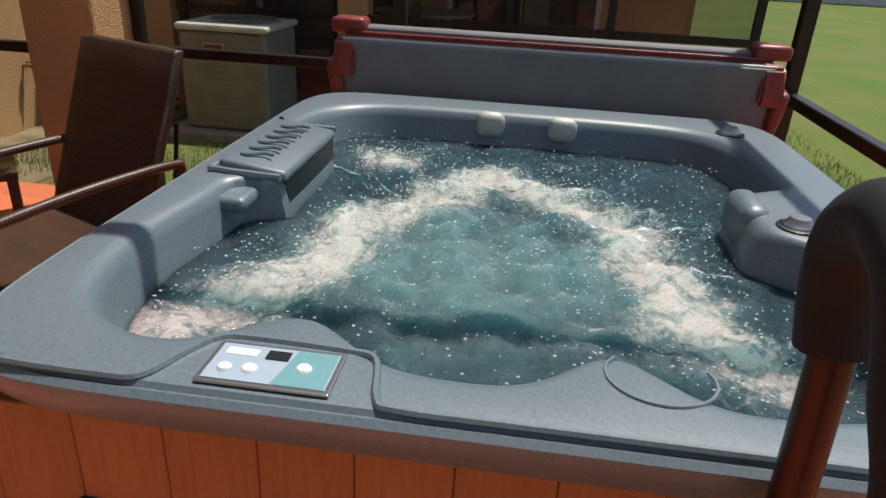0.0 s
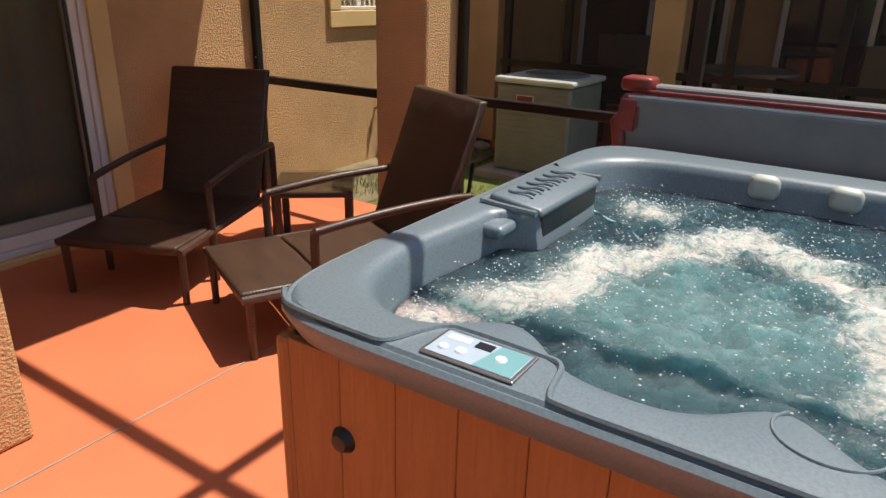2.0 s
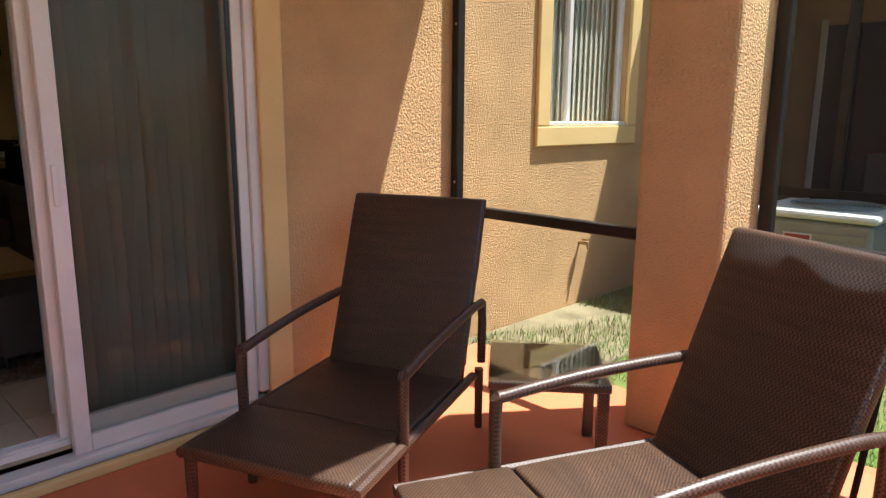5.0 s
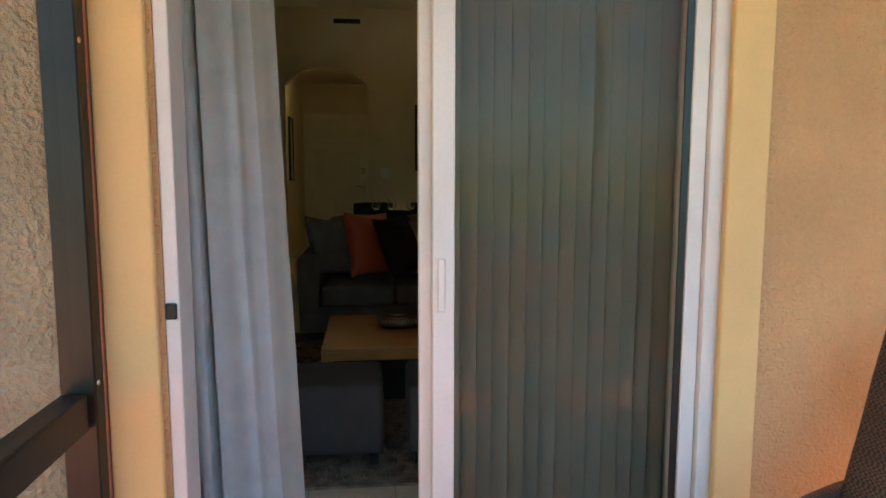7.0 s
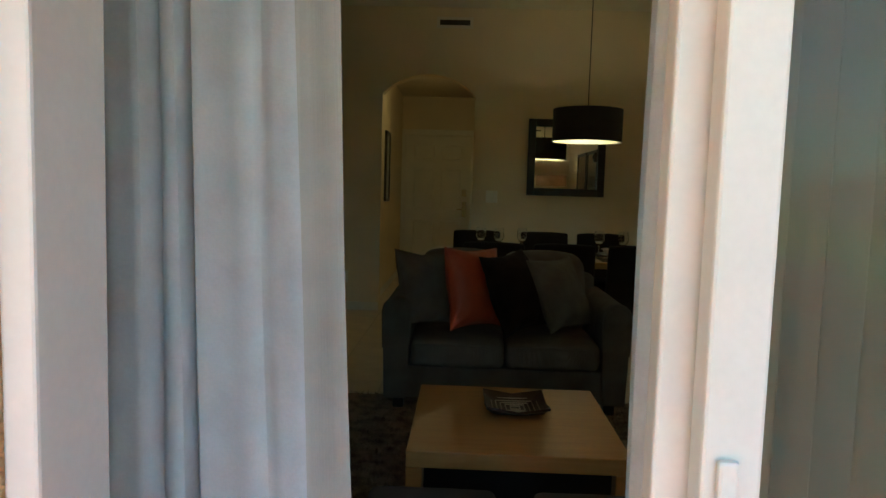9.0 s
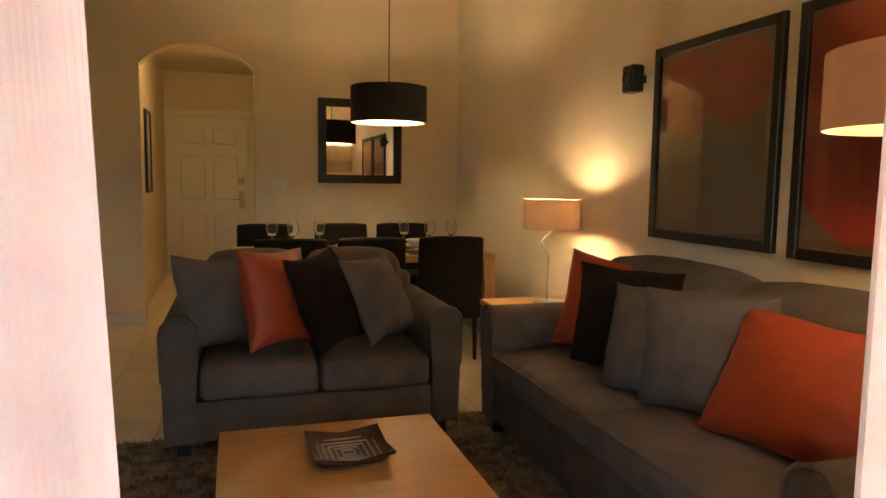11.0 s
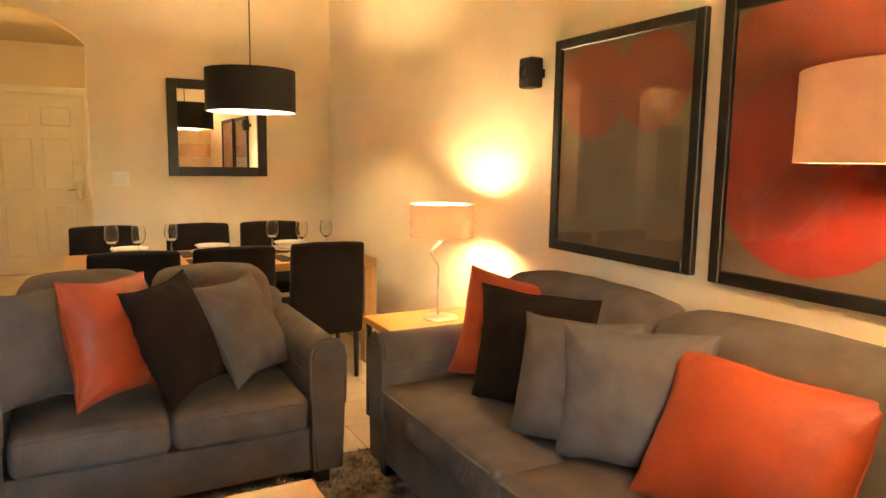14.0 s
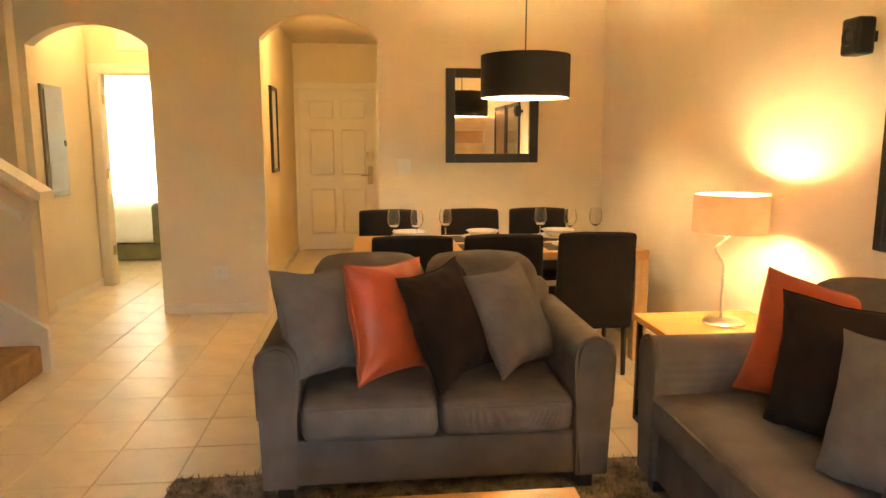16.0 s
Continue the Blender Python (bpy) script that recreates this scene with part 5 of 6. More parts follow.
def plate_stack(x, y, big=True):
    mt = thing("placemat", "dark woven placemat on the dining table", "placemat", pose(x, y, DZ + 0.0005), group="placemats")
    part("mat", boxm((-0.21, -0.15, 0, 0.21, 0.15, 0.004), bevel=0.001, seg=1), NAPKIN, mt)
    pl = thing("plate", "white porcelain plate under a bowl", "plate", pose(x, y, DZ + 0.005), group="plates")
    part("plate", lathe([(0, 0.0), (0.10, 0.0), (0.150, 0.014), (0.147, 0.017), (0.098, 0.005), (0, 0.005)], 32), PORCELAIN, pl, smooth=True)
    bo = thing("soup_bowl", "white porcelain bowl stacked on a dinner plate", "bowl", pose(x, y, DZ + 0.0105), group="bowls")
    part("bowl", lathe([(0, 0.0), (0.05, 0.0), (0.085, 0.018), (0.104, 0.040), (0.101, 0.041), (0.082, 0.022), (0.05, 0.006), (0, 0.006)], 28), PORCELAIN, bo, smooth=True)
    sp = thing("side_plate", "white side plate on top of a stacked bowl", "plate", pose(x, y, DZ + 0.0450), group="plates")
    part("plate", lathe([(0, 0.0), (0.075, 0.0), (0.118, 0.014), (0.116, 0.017), (0.073, 0.005), (0, 0.005)], 28), PORCELAIN, sp, smooth=True)


for x in (0.66, 1.18, 1.72):
    for y in (6.84, 7.25):
        plate_stack(x, y)
for x, y in ((0.55, 7.05), (0.70, 7.02), (0.90, 7.10), (1.55, 7.08), (1.74, 7.02), (1.93, 7.06)):
    wine_glass(x, y, 1.22)


# ---- hot tub ----
TX0, TX1, TY0, TY1, TZ = 0.115, 2.03, -2.37, -0.705, 0.705


def ring(cx, cy, hx, hy, p, n=96, fn=None):
    out = []
    for k in range(n):
        a = 2 * math.pi * k / n
        c, s = math.cos(a), math.sin(a)
        r = (abs(c) ** p + abs(s) ** p) ** (-1 / p)
        q = fn(a) if fn else 1.0
        out.append((cx + hx * r * c * q, cy + hy * r * s * q))
    return out


def loft(rings, cap=False):
    bm = bmesh.new()
    vs = [[bm.verts.new((x, y, z)) for x, y in pts] for pts, z in rings]
    n = len(vs[0])
    for a, b in zip(vs, vs[1:]):
        for k in range(n):
            bm.faces.new((a[k], a[(k + 1) % n], b[(k + 1) % n], b[k]))
    if cap:
        bm.faces.new(vs[-1])
    return bm


tub = thing("hot_tub", "square blue-grey acrylic hot tub with an orange cedar skirt, jets running", "hot tub")
tcx, tcy, thx, thy = (TX0 + TX1) / 2, (TY0 + TY1) / 2, (TX1 - TX0) / 2, (TY1 - TY0) / 2


def step01(v, a, b):
    t = min(1, max(0, (v - a) / (b - a)))
    return t * t * (3 - 2 * t)


def basin(g, n=240):
    """The moulded inner edge, g metres out: a rounded square with shoulders for the panel, the cup rest, the filter shelf and the far armrest."""
    out = []
    for x, y in ring(icx, icy, ihx + g, ihy + g, 6, n):
        if x < icx - 0.5 * ihx:
            k = step01(icx - x, 0.5 * ihx, 0.85 * ihx)
            x += k * (0.115 * math.exp(-((y + 1.21) / 0.11) ** 2) + 0.10 * math.exp(-((y + 1.675) / 0.09) ** 2))
        if y > icy + 0.5 * ihy:
            k = step01(y - icy, 0.5 * ihy, 0.85 * ihy)
            y -= k * (0.13 * step01(x, 0.90, 0.975) * (1 - step01(x, 1.38, 1.47)) + 0.03 * step01(x, 0.55, 0.9) * (1 - step01(x, 0.9, 0.95)))
        if y < icy - 0.5 * ihy:
            k = step01(icy - y, 0.5 * ihy, 0.85 * ihy)
            y += k * (0.14 * step01(x, 0.78, 0.92) * (1 - step01(x, 1.13, 1.24)))
        out.append((x, y))
    return out


icx, icy, ihx, ihy = (0.225 + 1.83) / 2, (-2.19 - 0.805) / 2, (1.83 - 0.225) / 2, (2.19 - 0.805) / 2
rings = []
for z, g in ((TZ - 0.080, -0.045), (TZ - 0.082, -0.026), (TZ - 0.074, -0.018), (TZ - 0.026, 0.003), (TZ - 0.014, 0.003), (TZ - 0.006, -0.006), (TZ - 0.008, -0.012), (TZ - 0.001, -0.018), (TZ, -0.03)):
    rings.append((ring(tcx, tcy, thx + g, thy + g, 10, 240), z))
for z, g in ((TZ + 0.002, 0.03), (TZ - 0.002, 0.012), (TZ - 0.012, 0.0), (TZ - 0.035, -0.010), (TZ - 0.16, -0.030), (TZ - 0.34, -0.10), (TZ - 0.50, -0.30)):
    rings.append((basin(g), z))
part("shell", loft(rings, True), TUB_SHELL, tub, "blue-grey marbled acrylic shell", smooth=True)
# water, lapping below the rim
bm = bmesh.new()
wr = basin(-0.028, 200)
nr = 70
cols = []
WZ = TZ - 0.108
for i in range(nr + 1):
    f = i / nr
    row = []
    for x, y in wr:
        px, py = icx + (x - icx) * f, icy + (y - icy) * f
        amp = 0.020 * min(1, (1 - f) * 4 + 0.15)
        z = WZ + 1.35 * amp * (noise.noise(Vector((px * 7, py * 7, 1))) + 0.7 * noise.noise(Vector((px * 17, py * 17, 4))) + 0.35 * noise.noise(Vector((px * 41, py * 41, 9))))
        row.append(bm.verts.new((px, py, z)))
    cols.append(row)
n = len(wr)
for a, b in zip(cols, cols[1:]):
    for k in range(n):
        bm.faces.new((a[k], a[(k + 1) % n], b[(k + 1) % n], b[k]))
bmesh.ops.remove_doubles(bm, verts=bm.verts[:], dist=1e-6)
water = part("water", bm, WATER, tub, "churning foamy blue-green water", smooth=True)
JET_LINE = [(0.42, -0.93), (0.60, -1.05), (0.75, -1.11), (1.0, -1.15), (1.19, -1.28), (1.42, -1.44), (1.27, -1.65), (1.09, -1.79), (0.85, -1.82), (0.62, -1.86), (0.50, -1.98)]


def near_jets(x, y):
    """Distance to the line along which the jets throw up foam."""
    best = 9.0
    for (ax, ay), (bx, by) in zip(JET_LINE, JET_LINE[1:]):
        dx, dy = bx - ax, by - ay
        t = min(1, max(0, ((x - ax) * dx + (y - ay) * dy) / (dx * dx + dy * dy)))
        best = min(best, math.hypot(x - ax - t * dx, y - ay - t * dy))
    return min(best, math.hypot(x - 1.53, y + 1.10) * 0.9)


def foaminess(x, y):
    d = near_jets(x, y) + 0.05 * noise.noise(Vector((x * 6, y * 6, 6)))
    return math.exp(-(d / 0.10) ** 2) + 0.28 * math.exp(-(d / 0.26) ** 2)


foam = water.data.attributes.new("foam", "FLOAT", "POINT")
foam.data.foreach_set("value", [foaminess(v.co.x, v.co.y) for v in water.data.vertices])
air = water.data.attributes.new("air", "FLOAT", "POINT")
air.data.foreach_set("value", [0.75 * math.exp(-(math.hypot(v.co.x - 0.78, v.co.y + 1.45) / 0.34) ** 2) + 0.35 * foaminess(v.co.x, v.co.y) for v in water.data.vertices])
# bubbles and drops thrown up by the jets
random.seed(21)
bv, bf = [], []
while len(bf) < 5 * 2600:
    x, y = random.uniform(icx - ihx + 0.06, icx + ihx - 0.06), random.uniform(icy - ihy + 0.06, icy + ihy - 0.06)
    if (0.85 < x < 1.5 and y > -1.0) or (x < 0.42 and -1.36 < y < -1.06) or (0.75 < x < 1.28 and y < -2.02) or random.random() > 0.22 + foaminess(x, y):
        continue
    r = random.choice((0.0011, 0.0014, 0.0018, 0.0026))
    z = WZ + 0.012 + random.random() ** 3 * 0.03
    k = len(bv)
    a = random.uniform(0, 1.5)
    bv += [(x + r * math.cos(a + q * math.pi / 2), y + 1.5 * r * math.sin(a + q * math.pi / 2), z) for q in range(4)] + [(x, y, z + r), (x, y, z - r)]
    bf += [(k + q, k + (q + 1) % 4, k + 4) for q in range(4)] + [(k + 3, k + 2, k + 1, k)]
me = bpy.data.meshes.new("froth")
me.from_pydata(bv, [], bf)
me.materials.append(FOAM)
tagged(shared("froth", me, tub), "white bubbles and drops on the water", kind="stuff")
# skirt of upright boards
nb = 11
bw_ = (TY1 - TY0 - 0.16) / nb
board = mesh_of("skirt_board", boxm((0, 0, 0, 0.022, bw_ - 0.001, TZ - 0.058), bevel=0.0018, seg=1), TUB_WOOD)
for k in range(nb):
    shared("skirt_board", board, tub, Matrix.Translation((TX0 + 0.045, TY0 + 0.08 + k * bw_, PATIO_Z + 0.07)))
    shared("skirt_board", board, tub, Matrix.Translation((TX1 - 0.067, TY0 + 0.08 + k * bw_, PATIO_Z + 0.07)))
nb2 = 12
bw2 = (TX1 - TX0 - 0.16) / nb2
board2 = mesh_of("skirt_board", boxm((0, 0, 0, bw2 - 0.001, 0.022, TZ - 0.058), bevel=0.0018, seg=1), TUB_WOOD)
for k in range(nb2):
    shared("skirt_board", board2, tub, Matrix.Translation((TX0 + 0.08 + k * bw2, TY1 - 0.067, PATIO_Z + 0.07)))
    shared("skirt_board", board2, tub, Matrix.Translation((TX0 + 0.08 + k * bw2, TY0 + 0.045, PATIO_Z + 0.07)))
part("skirt_core", boxm((TX0 + 0.072, TY0 + 0.072, PATIO_Z, TX1 - 0.072, TY1 - 0.072, PATIO_Z + 0.16)), DARK_PLASTIC, tub)
for y in (TY0 + 0.045, TY1 - 0.085):
    for x in (TX0 + 0.04, TX1 - 0.08):
        part("corner_post", boxm((x, y, PATIO_Z + 0.002, x + 0.04, y + 0.04, TZ - 0.087), bevel=0.014), TUB_WOOD, tub)
part("plinth", boxm((TX0 + 0.06, TY0 + 0.06, PATIO_Z + 0.001, TX1 - 0.06, TY1 - 0.06, PATIO_Z + 0.068)), DARK_PLASTIC, tub)
for y, z in ((-0.93, 0.43), (-0.98, 0.12)):
    part("skirt_knob", lathe([(0, 0.02), (0.018, 0.018), (0.027, 0.006), (0.03, 0)], 18), DARK_PLASTIC, tub, smooth=True).matrix_basis = pose(TX0 + 0.045, y, z, 0, -90, 0)


def groove(points, r=0.006):
    return tube(smooth_path([(x, y, TZ + 0.002) for x, y in points], 5), r, 6)


part("panel_rim", groove([(0.19, -0.755), (0.150, -0.80), (0.136, -0.87), (0.132, -1.00), (0.140, -1.055), (0.20, -1.085), (0.245, -1.115), (0.255, -1.16), (0.25, -1.30), (0.235, -1.345), (0.15, -1.365), (0.133, -1.40), (0.132, -1.6), (0.132, -2.34)], 0.006), TUB_SHELL, tub, smooth=True)
cp = part("control_panel", boxm((0.140, -1.305, TZ + 0.001, 0.236, -1.125, TZ + 0.006), bevel=0.002), STEEL, tub, "control panel with a small display")
part("panel_face", boxm((0.147, -1.298, TZ + 0.0063, 0.229, -1.132, TZ + 0.0070)), PANEL_FACE, cp)
part("teal_print", prism([(0.148, -1.225), (0.148, -1.296), (0.228, -1.296), (0.228, -1.24)], TZ + 0.0072, TZ + 0.0075, "xy"), PANEL_TEAL, cp)
part("display", boxm((0.200, -1.232, TZ + 0.0076, 0.220, -1.200, TZ + 0.0090)), DARK_PLASTIC, cp)
for dx, dy, r in ((0.172, -1.155, 0.010), (0.175, -1.188, 0.011), (0.188, -1.258, 0.011)):
    part("button", lathe([(0, 0.003), (r * 0.8, 0.003), (r, 0)], 16), PANEL_WHITE, cp, smooth=True).location = (dx, dy, TZ + 0.0076)
part("printed_bar", boxm((0.204, -1.187, TZ + 0.0072, 0.220, -1.142, TZ + 0.0075)), PANEL_WHITE, cp)
part("cup_ring", groove([(0.275 + 0.065 * math.cos(a), -1.735 + 0.075 * math.sin(a)) for a in [0.9 + 0.35 * k for k in range(13)]], 0.003), TUB_SHELL, tub, smooth=True)
for y in (-1.395, -1.645):
    part("headrest", soft_box(1.785, y - 0.045, TZ - 0.075, 1.83, y + 0.045, TZ + 0.004, 0.02, 0.006, 2), METAL_PALE, tub, "pale headrest pad", smooth=True)
lid_bm = boxm((0.965, -0.957, TZ + 0.004, 1.40, -0.785, TZ + 0.030), bevel=0.012, seg=3)
for v in lid_bm.verts:
    v.co.z -= 0.022 * step01(-v.co.y, 0.90, 0.957)
lid = part("filter_lid", lid_bm, TUB_SHELL, tub, "filter lid with moulded waves", smooth=True)
for k in range(6):
    x = 1.03 + k * 0.058
    wave = [(x + 0.010 * math.sin(q * 1.1), -0.90 + q * 0.016, TZ + 0.0295) for q in range(6)]
    part("moulded_wave", tube(smooth_path(wave, 3), 0.0045, 6), TUB_SHELL, lid, smooth=True)
part("lid_rim", tube(smooth_path([(1.42, -0.95, TZ + 0.004), (1.415, -0.80, TZ + 0.006), (1.38, -0.772, TZ + 0.006), (1.0, -0.772, TZ + 0.006), (0.955, -0.79, TZ + 0.006), (0.945, -0.95, TZ + 0.002)], 5), 0.010, 8), TUB_SHELL, lid, smooth=True)
part("filter_well", boxm((0.99, -0.952, TZ - 0.19, 1.39, -0.925, TZ - 0.008), bevel=0.006), TUB_DARK, tub)
ledge = boxm((0.84, -0.90, TZ - 0.06, 0.955, -0.80, TZ - 0.022), bevel=0.016, seg=3)
part("arm_notch", ledge, TUB_SHELL, tub, smooth=True)
rest = soft_box(0.99, -2.10, TZ - 0.10, 1.16, -2.03, TZ + 0.012, 0.026, 0.008, 3, 4)
part("arm_pillow", rest, TUB_SHELL, tub, smooth=True)
for x, y in ((1.78, -2.19), (0.93, -2.13)):
    part("diverter", lathe([(0.036, 0), (0.035, 0.010), (0.026, 0.018), (0.022, 0.026), (0, 0.028)], 22), STEEL, tub, smooth=True).location = (x, y, TZ + 0.001)
    part("diverter_ring", lathe([(0.046, 0), (0.046, 0.005), (0.038, 0.007), (0.037, 0)], 22), TUB_DARK, tub, smooth=True).location = (x, y, TZ + 0.001)

cv = thing("tub_cover", "folded grey and maroon vinyl tub cover standing behind the tub", "tub cover")
CX = 2.09
part("foam_half", boxm((CX, -2.40, 0.36, CX + 0.09, -0.78, 0.888), bevel=0.02, seg=3), VINYL_GREY, cv)
part("foam_half", boxm((CX + 0.135, -2.40, 0.36, CX + 0.225, -0.78, 0.925), bevel=0.02, seg=3), VINYL_GREY, cv)
part("edge_band", boxm((CX + 0.092, -2.41, 0.33, CX + 0.133, -0.77, 0.897), bevel=0.008), VINYL_RED, cv, "maroon vinyl edge band")
part("fold_seam", tube([(CX + 0.094, -2.40, 0.902), (CX + 0.094, -0.78, 0.902)], 0.006, 8), VINYL_RED, cv, smooth=True)
part("welt", tube([(CX + 0.015, -2.395, 0.886), (CX + 0.015, -0.785, 0.886)], 0.006, 8), METAL_PALE, cv, "pale welt along the fold", smooth=True)
for y, sgn in ((-0.785, 1), (-2.40, -1)):
    f = soft_box(CX - 0.012, min(y, y + 0.05 * sgn), 0.34, CX + 0.235, max(y, y + 0.05 * sgn), 0.80, 0.016, 0.02, 5, y)
    for v in f.verts:
        v.co.y += 0.02 * sgn * math.sin(v.co.z * 17) + 0.012 * noise.noise(v.co * 13)
    part("end_flap", f, VINYL_RED, cv, "creased maroon end flap", smooth=True)
    fold = prism([(CX - 0.02, 0.74), (CX - 0.03, 0.80), (CX + 0.0, 0.885), (CX + 0.05, 0.90), (CX + 0.08, 0.83)], y - 0.055 if sgn > 0 else y - 0.03, y + 0.03 if sgn > 0 else y + 0.055)
    bmesh.ops.bevel(fold, geom=fold.edges[:], offset=0.012, segments=2, affect="EDGES")
    part("folded_corner", fold, VINYL_RED, cv, "folded maroon vinyl corner", smooth=True)
    part("corner_tab", soft_box(CX + 0.09, y - 0.065, 0.90, CX + 0.20, y + 0.065, 0.955, 0.014, 0.012, 3, y + 5), VINYL_RED, cv, smooth=True)
part("lift_bracket", boxm((2.045, -2.30, PATIO_Z, 2.075, -2.24, 0.42), (2.045, -0.87, PATIO_Z, 2.075, -0.81, 0.42), (2.045, -2.28, 0.32, 2.32, -2.25, 0.355), (2.045, -0.85, 0.32, 2.32, -0.82, 0.355)), BRONZE, cv)

hr = thing("tub_handrail", "black foam-gripped metal handrail beside the tub", "handrail")
GRIP = [(0.093, -1.846, 0.885), (0.10, -1.838, 0.95), (0.085, -1.832, 1.01), (0.015, -1.826, 1.047), (-0.055, -1.823, 1.02), (-0.092, -1.825, 0.95), (-0.128, -1.832, 0.87), (-0.142, -1.836, 0.70)]
HP = [(0.075, -1.845, PATIO_Z), (0.075, -1.845, 0.4), (0.080, -1.846, 0.70)] + GRIP + [(-0.15, -1.84, 0.4), (-0.15, -1.84, PATIO_Z)]
part("rail", tube(smooth_path(HP), 0.023, 16), mat("dull_red_brown_metal", (0.06, 0.025, 0.02), 0.35, 0.6), hr, smooth=True)
part("foam_grip", tube(smooth_path(GRIP, 8), 0.038, 20), RUBBER, hr, "thick black foam grip", smooth=True)
part("foot_plate", boxm((-0.18, -1.89, PATIO_Z, 0.11, -1.75, PATIO_Z + 0.008)), BRONZE, hr)


# ---- wicker loungers and side table ----
def lounger(m, label):
    """Local x runs from the foot end to the head; origin on the floor between the front legs."""
    c = thing("sun_lounger", label, "lounger", m, group="wicker loungers")
    W, S = 0.29, 0.285
    part("foot_section", soft_box(0.02, -W, S - 0.045, 0.36, W, S, 0.012, 0.002, 4), WICKER, c, smooth=True)
    part("seat", soft_box(0.37, -W, S - 0.045, 0.87, W, S - 0.004, 0.012, -0.004, 4), WICKER, c, smooth=True)
    b = soft_box(0.85, -W, S - 0.04, 0.895, W, S + 0.655, 0.012, 0.002, 5)
    for v in b.verts:
        v.co.x += 0.36 * (v.co.z - S)
    part("backrest", b, WICKER, c, "tall woven backrest", smooth=True)
    for y in (-W - 0.012, W + 0.012):
        part("side_rail", tube([(0.02, y, S - 0.025), (0.95, y, S - 0.025)], 0.018, 8), WICKER_TRIM, c, smooth=True)
        part("arm", tube(smooth_path([(0.32, y, S - 0.02), (0.32, y, S + 0.185), (0.345, y, S + 0.205), (0.60, y, S + 0.235), (0.85, y, S + 0.25), (1.02, y, S + 0.25), (1.05, y, S + 0.22), (1.05, y, S)], 5), 0.018, 10), WICKER_TRIM, c, "wrapped wicker arm", smooth=True)
        for x in (0.05, 0.335, 1.05):
            part("leg", tube([(x, y * 0.97, S - 0.03), (x, y * 0.97, 0.0)], 0.019, 8, 0.016), WICKER_TRIM, c, smooth=True)
    part("prop", tube([(1.10, -W * 0.8, S + 0.38), (1.04, -W * 0.8, S - 0.02)], 0.009, 6), BRONZE, c)
    part("prop", tube([(1.10, W * 0.8, S + 0.38), (1.04, W * 0.8, S - 0.02)], 0.009, 6), BRONZE, c)
    return c


lounger(pose(0.87, 1.06, PATIO_Z, 0, 0, 23), "brown woven wicker lounger by the sliding door, back raised")
lounger(pose(0.95, 0.47, PATIO_Z, 0, 0, -25), "brown woven wicker lounger beside the hot tub, back raised")
sdt = thing("side_table", "square brown wicker side table with a glass top", "side table", pose(1.95, 0.865, PATIO_Z, 0, 0, 40))
part("woven_top", boxm((-0.21, -0.21, 0.34, 0.21, 0.21, 0.375), bevel=0.008), WICKER, sdt)
part("glass_top", boxm((-0.215, -0.215, 0.377, 0.215, 0.215, 0.383), bevel=0.002), GLASS, sdt, "clear glass top")
for a in (-0.185, 0.185):
    for b in (-0.185, 0.185):
        part("leg", boxm((a - 0.02, b - 0.02, 0, a + 0.02, b + 0.02, 0.339), bevel=0.005), WICKER_TRIM, sdt)

# ---- side yard ----
ac = thing("air_conditioner", "grey air-conditioning condenser with a pale grille top on a concrete pad", "air conditioner", pose(4.62, 0.72, GROUND_Z))
part("pad", boxm((-0.45, -0.45, -0.05, 0.45, 0.45, 0.06), bevel=0.01), CONCRETE, ac)
part("casing", boxm((-0.33, -0.33, 0.062, 0.33, 0.33, 0.78), bevel=0.03, seg=3), METAL_GREY, ac)
part("top_cover", boxm((-0.35, -0.35, 0.782, 0.35, 0.35, 0.83), bevel=0.02), METAL_PALE, ac)
for k in range(9):
    part("grille_ring", lathe([(0.05 + 0.026 * k, 0), (0.056 + 0.026 * k, 0), (0.056 + 0.026 * k, 0.008), (0.05 + 0.026 * k, 0.008), (0.05 + 0.026 * k, 0)], 30), METAL_GREY, ac, smooth=True).location = (0.06, -0.03, 0.836)
for k in range(14):
    part("louvre", boxm((-0.336, -0.30, 0.10 + k * 0.045, -0.328, 0.30, 0.125 + k * 0.045)), METAL_GREY, ac)
label_ = part("maker_plate", boxm((-0.342, -0.02, 0.60, -0.3375, 0.14, 0.70), bevel=0.002), METAL_PALE, ac, "pale and red maker's plate")
part("plate_band", boxm((-0.344, -0.01, 0.645, -0.3425, 0.13, 0.69)), VINYL_RED, label_)
part("fan_opening", lathe([(0, 0.0), (0.24, 0.0), (0.24, 0.004), (0, 0.004)], 32), DARK_PLASTIC, ac, smooth=True).location = (0.06, -0.03, 0.8305)
sg = thing("garden_tap", "brass garden tap on the stucco wall", "tap")
part("pipe", tube([(4.10, WY, 0.27), (4.10, WY - 0.07, 0.27), (4.10, WY - 0.085, 0.23)], 0.012), BRASS, sg, smooth=True)
part("handle", lathe([(0, 0.0), (0.03, 0.0), (0.03, 0.01), (0, 0.012)], 12), BRASS, sg, smooth=True).location = (4.10, WY - 0.06, 0.295)
solid("soil", boxm((2.77, 1.35, GROUND_Z - 0.1, 6.5, WY - 0.002, GROUND_Z + 0.02), bevel=0.015), SOIL, "strip of dry earth along the wall", "soil")
random.seed(11)
verts, faces = [], []
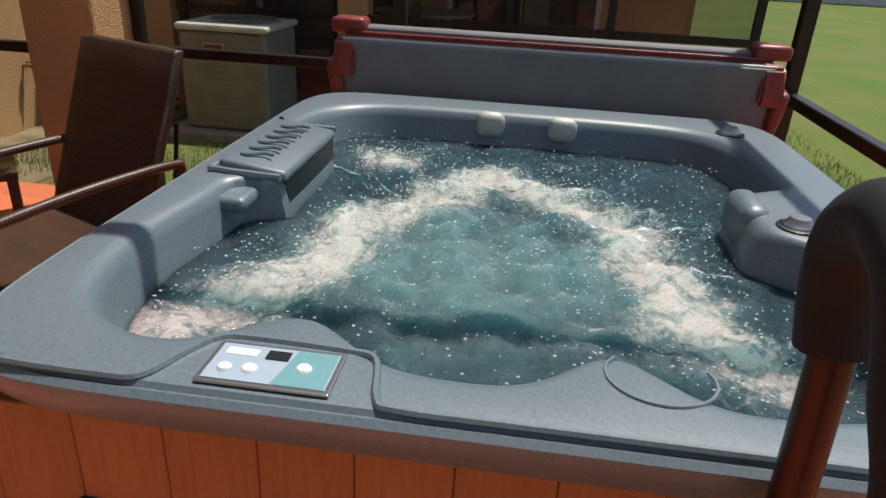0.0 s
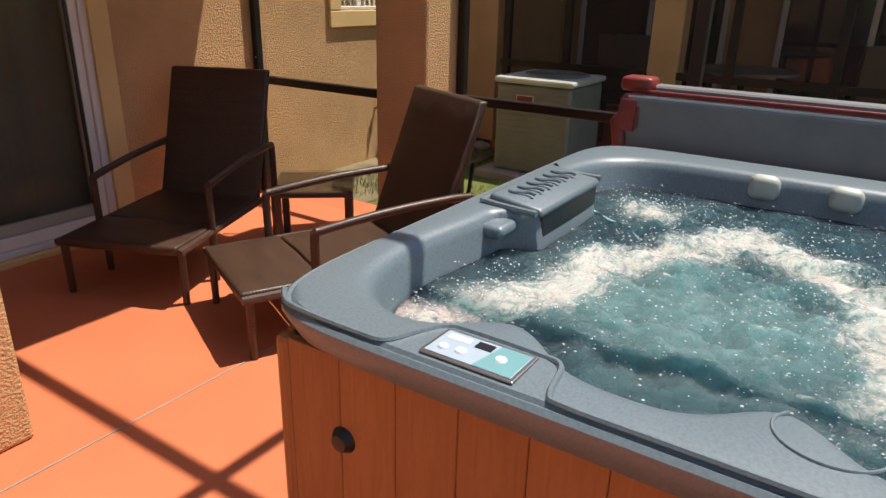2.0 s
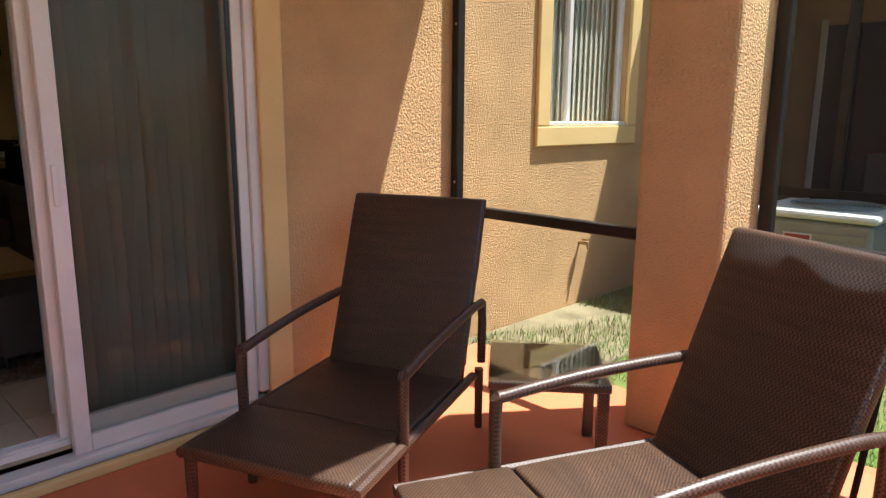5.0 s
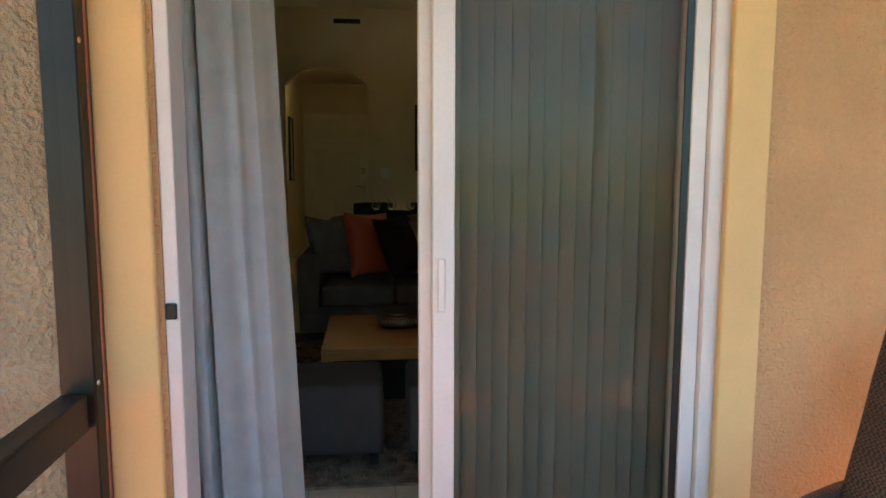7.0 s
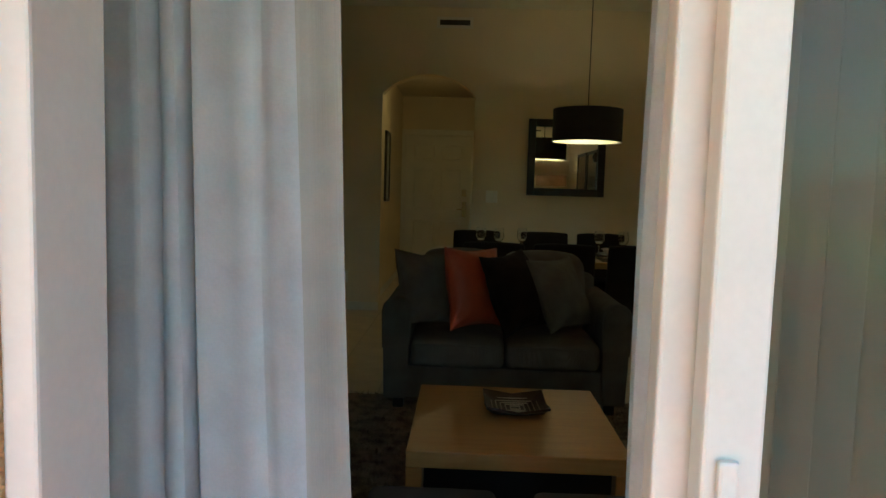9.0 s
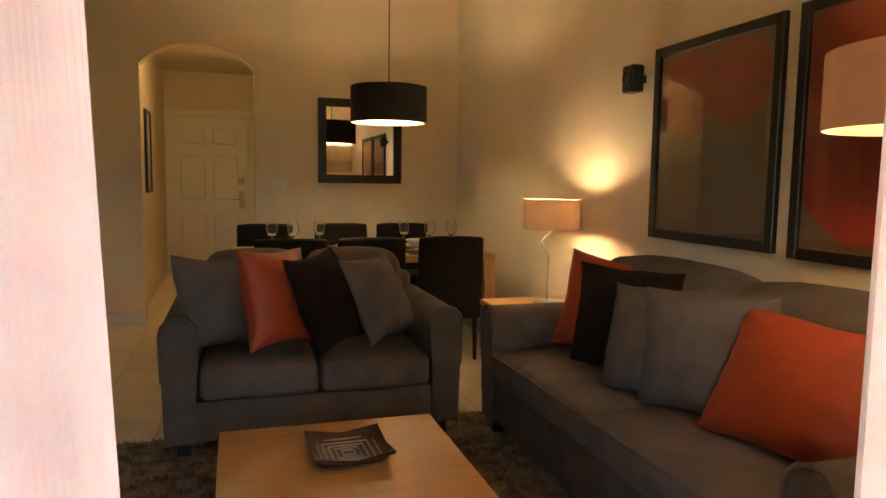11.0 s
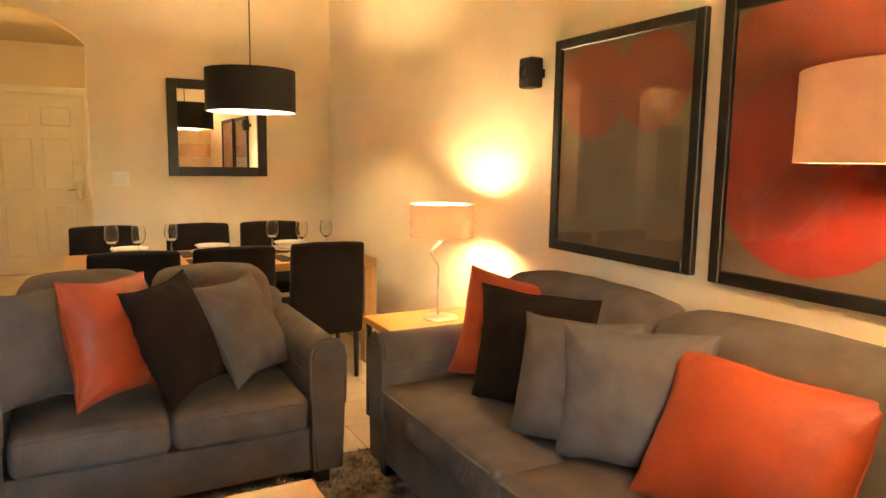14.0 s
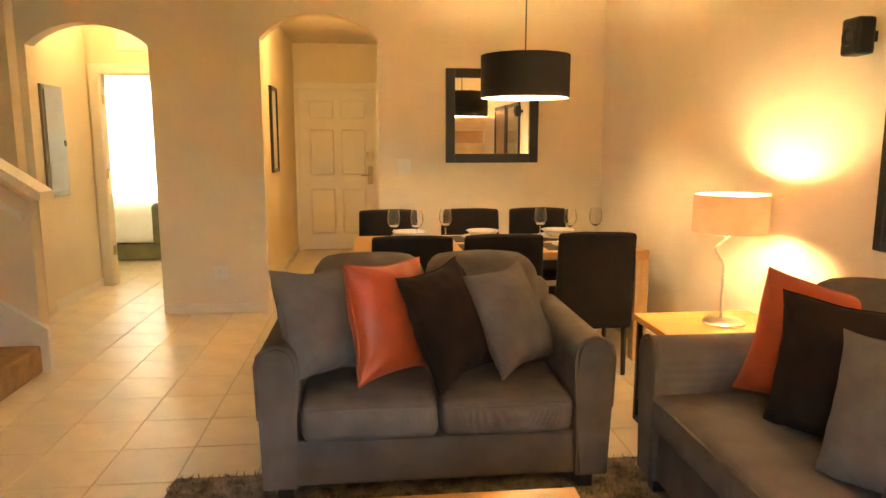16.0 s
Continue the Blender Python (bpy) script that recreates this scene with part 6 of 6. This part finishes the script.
for k in range(64000):
    x = random.uniform(2.78, 9.0) if k % 3 else random.uniform(2.78, 5.0)
    y = random.uniform(-4.0, 2.12)
    if noise.noise(Vector((x * 1.3, y * 1.3, 2))) < (-0.35 if y < 1.3 else -0.08) or (4.15 < x < 5.1 and 0.25 < y < 1.2):
        continue
    a = random.uniform(0, 6.28)
    h, l, w = random.uniform(0.02, 0.075), random.uniform(0.0, 0.05), 0.0028
    c, s = math.cos(a), math.sin(a)
    b = len(verts)
    z = GROUND_Z + (0.015 if y > 1.35 and x < 6.5 else -0.012)
    verts += [(x - s * w, y + c * w, z), (x + s * w, y - c * w, z), (x + c * l, y + s * l, z + h)]
    faces.append((b, b + 1, b + 2))
me = bpy.data.meshes.new("grass")
me.from_pydata(verts, [], faces)
me.materials.append(GRASS)
tagged(new("grass", me), "patchy sunlit grass between the houses", "grass", kind="stuff")
for x, y, s in ((4.62, 1.72, 0.11), (3.9, 1.5, 0.07), (4.3, 1.45, 0.06), (5.0, 1.6, 0.09)):
    r = thing("stone", "pale rough stone lying in the grass", "stone", pose(x, y, GROUND_Z + 0.01), group="stones in the yard")
    b = bmesh.new()
    bmesh.ops.create_icosphere(b, subdivisions=3, radius=s)
    for v in b.verts:
        v.co *= 1 + 0.35 * noise.noise(v.co * 14 + Vector((x, y, 0)))
        v.co.z = v.co.z * 0.7 + s * 0.4
    part("body", b, CONCRETE, r, smooth=True)

# ---- neighbouring unit behind the tub ----
nb_ = thing("neighbour_house", "neighbouring ochre unit with a dark screened patio", "house")
NX = 5.15
part("pier", boxm((NX, 1.55, GROUND_Z, NX + 0.3, WY - 0.002, 2.6), bevel=0.01), STUCCO, nb_)
part("pier", boxm((NX, -0.15, GROUND_Z, NX + 0.22, 0.10, 2.6), bevel=0.01), STUCCO, nb_)
part("roof", boxm((NX - 0.1, -3.4, 2.602, 9.0, WY - 0.002, 2.8)), STUCCO, nb_)
part("back_wall", boxm((8.0, -3.3, GROUND_Z, 8.2, WY - 0.002, 2.6)), STUCCO, nb_)
part("floor", boxm((NX, -3.3, GROUND_Z - 0.05, 8.0, WY - 0.002, -0.11)), PATIO, nb_)
for y in (1.45, 0.85, -0.55, -1.3, -2.1, -3.2):
    part("post", boxm((NX, y - 0.03, GROUND_Z, NX + 0.06, y + 0.03, 2.6)), BRONZE, nb_)
part("rail", boxm((NX + 0.005, -3.2, 0.62, NX + 0.055, 1.5, 0.68)), BRONZE, nb_)
for y in (1.0, -1.35):
    g = part("window", boxm((7.96, y - 0.85, 0.1, 7.998, y + 0.85, 2.1), bevel=0.004), DARK_GLASS, nb_)
    part("window_frame", boxm((7.94, y - 0.9, 0.04, 7.958, y - 0.84, 2.16), (7.94, y + 0.84, 0.04, 7.958, y + 0.9, 2.16), (7.94, y - 0.03, 0.1, 7.958, y + 0.03, 2.1)), WHITE_FRAME, g)
sheet("screen_mesh", [(NX + 0.03, -3.2, GROUND_Z), (NX + 0.03, 1.5, GROUND_Z), (NX + 0.03, 1.5, 2.6), (NX + 0.03, -3.2, 2.6)], SCREEN_FAR, nb_)
sheet("screen_mesh", [(NX + 0.03, -3.22, GROUND_Z), (8.0, -3.22, GROUND_Z), (8.0, -3.22, 2.6), (NX + 0.03, -3.22, 2.6)], SCREEN_FAR, nb_)
nt_ = thing("patio_table", "round patio table behind the neighbour's screen", "table", pose(6.6, -0.4, -0.11))
part("tabletop", lathe([(0, 0.70), (0.5, 0.70), (0.5, 0.725), (0, 0.725)], 32), METAL_GREY, nt_, smooth=True)
part("stem", tube([(0, 0, 0.0), (0, 0, 0.70)], 0.03), BRONZE, nt_)
nc = thing("patio_chair", "dark high-backed patio chair behind the neighbour's screen", "chair", pose(6.1, 0.6, -0.11, 0, 0, -60), group="neighbour's chairs")
part("seat", boxm((-0.25, -0.25, 0.38, 0.25, 0.25, 0.43), bevel=0.01), WICKER, nc)
part("backrest", boxm((-0.25, 0.21, 0.43, 0.25, 0.25, 1.0), bevel=0.01), WICKER, nc)
for a in (-0.22, 0.22):
    for b in (-0.22, 0.22):
        part("leg", boxm((a - 0.02, b - 0.02, 0, a + 0.02, b + 0.02, 0.38)), WICKER_TRIM, nc)
copy_thing(nc, pose(6.9, -1.3, -0.11, 0, 0, 150))
far = solid("backdrop", boxm((31, -60, GROUND_Z, 31.4, 6, 3.2)), DISTANT, "long white garden wall beyond the lawn", "wall")

# ---- floor tiles of the living room ----
TS = 0.33
tile_mesh = mesh_of("tile", boxm((0.002, 0.002, -0.0055, TS - 0.002, TS - 0.002, 0.0), bevel=0.0015, seg=1), TILE)
flo = bpy.data.objects["floor"]
vv, ff = [], []
for i in range(21):
    for j in range(29):
        ax, ay = -4.38 + i * TS, 1.995 + j * TS
        if ax + TS > RIGHT_X or ay + TS > 11.6:
            continue
        if -2.4 < ax < 0.7 and 5.2 < ay < 9.6:
            shared("tile", tile_mesh, flo, Matrix.Translation((ax, ay, 0)))
        else:
            b = len(vv)
            g = 0.002
            vv += [(ax + g, ay + g, -0.0005), (ax + TS - g, ay + g, -0.0005), (ax + TS - g, ay + TS - g, -0.0005), (ax + g, ay + TS - g, -0.0005), (ax + g, ay + g, -0.006), (ax + TS - g, ay + g, -0.006), (ax + TS - g, ay + TS - g, -0.006), (ax + g, ay + TS - g, -0.006)]
            ff += [(b, b + 1, b + 2, b + 3), (b, b + 4, b + 5, b + 1), (b + 1, b + 5, b + 6, b + 2), (b + 2, b + 6, b + 7, b + 3), (b + 3, b + 7, b + 4, b)]
me = bpy.data.meshes.new("tiles_beyond")
me.from_pydata(vv, [], ff)
me.materials.append(TILE)
tagged(shared("tiles_beyond", me, flo), kind="stuff")
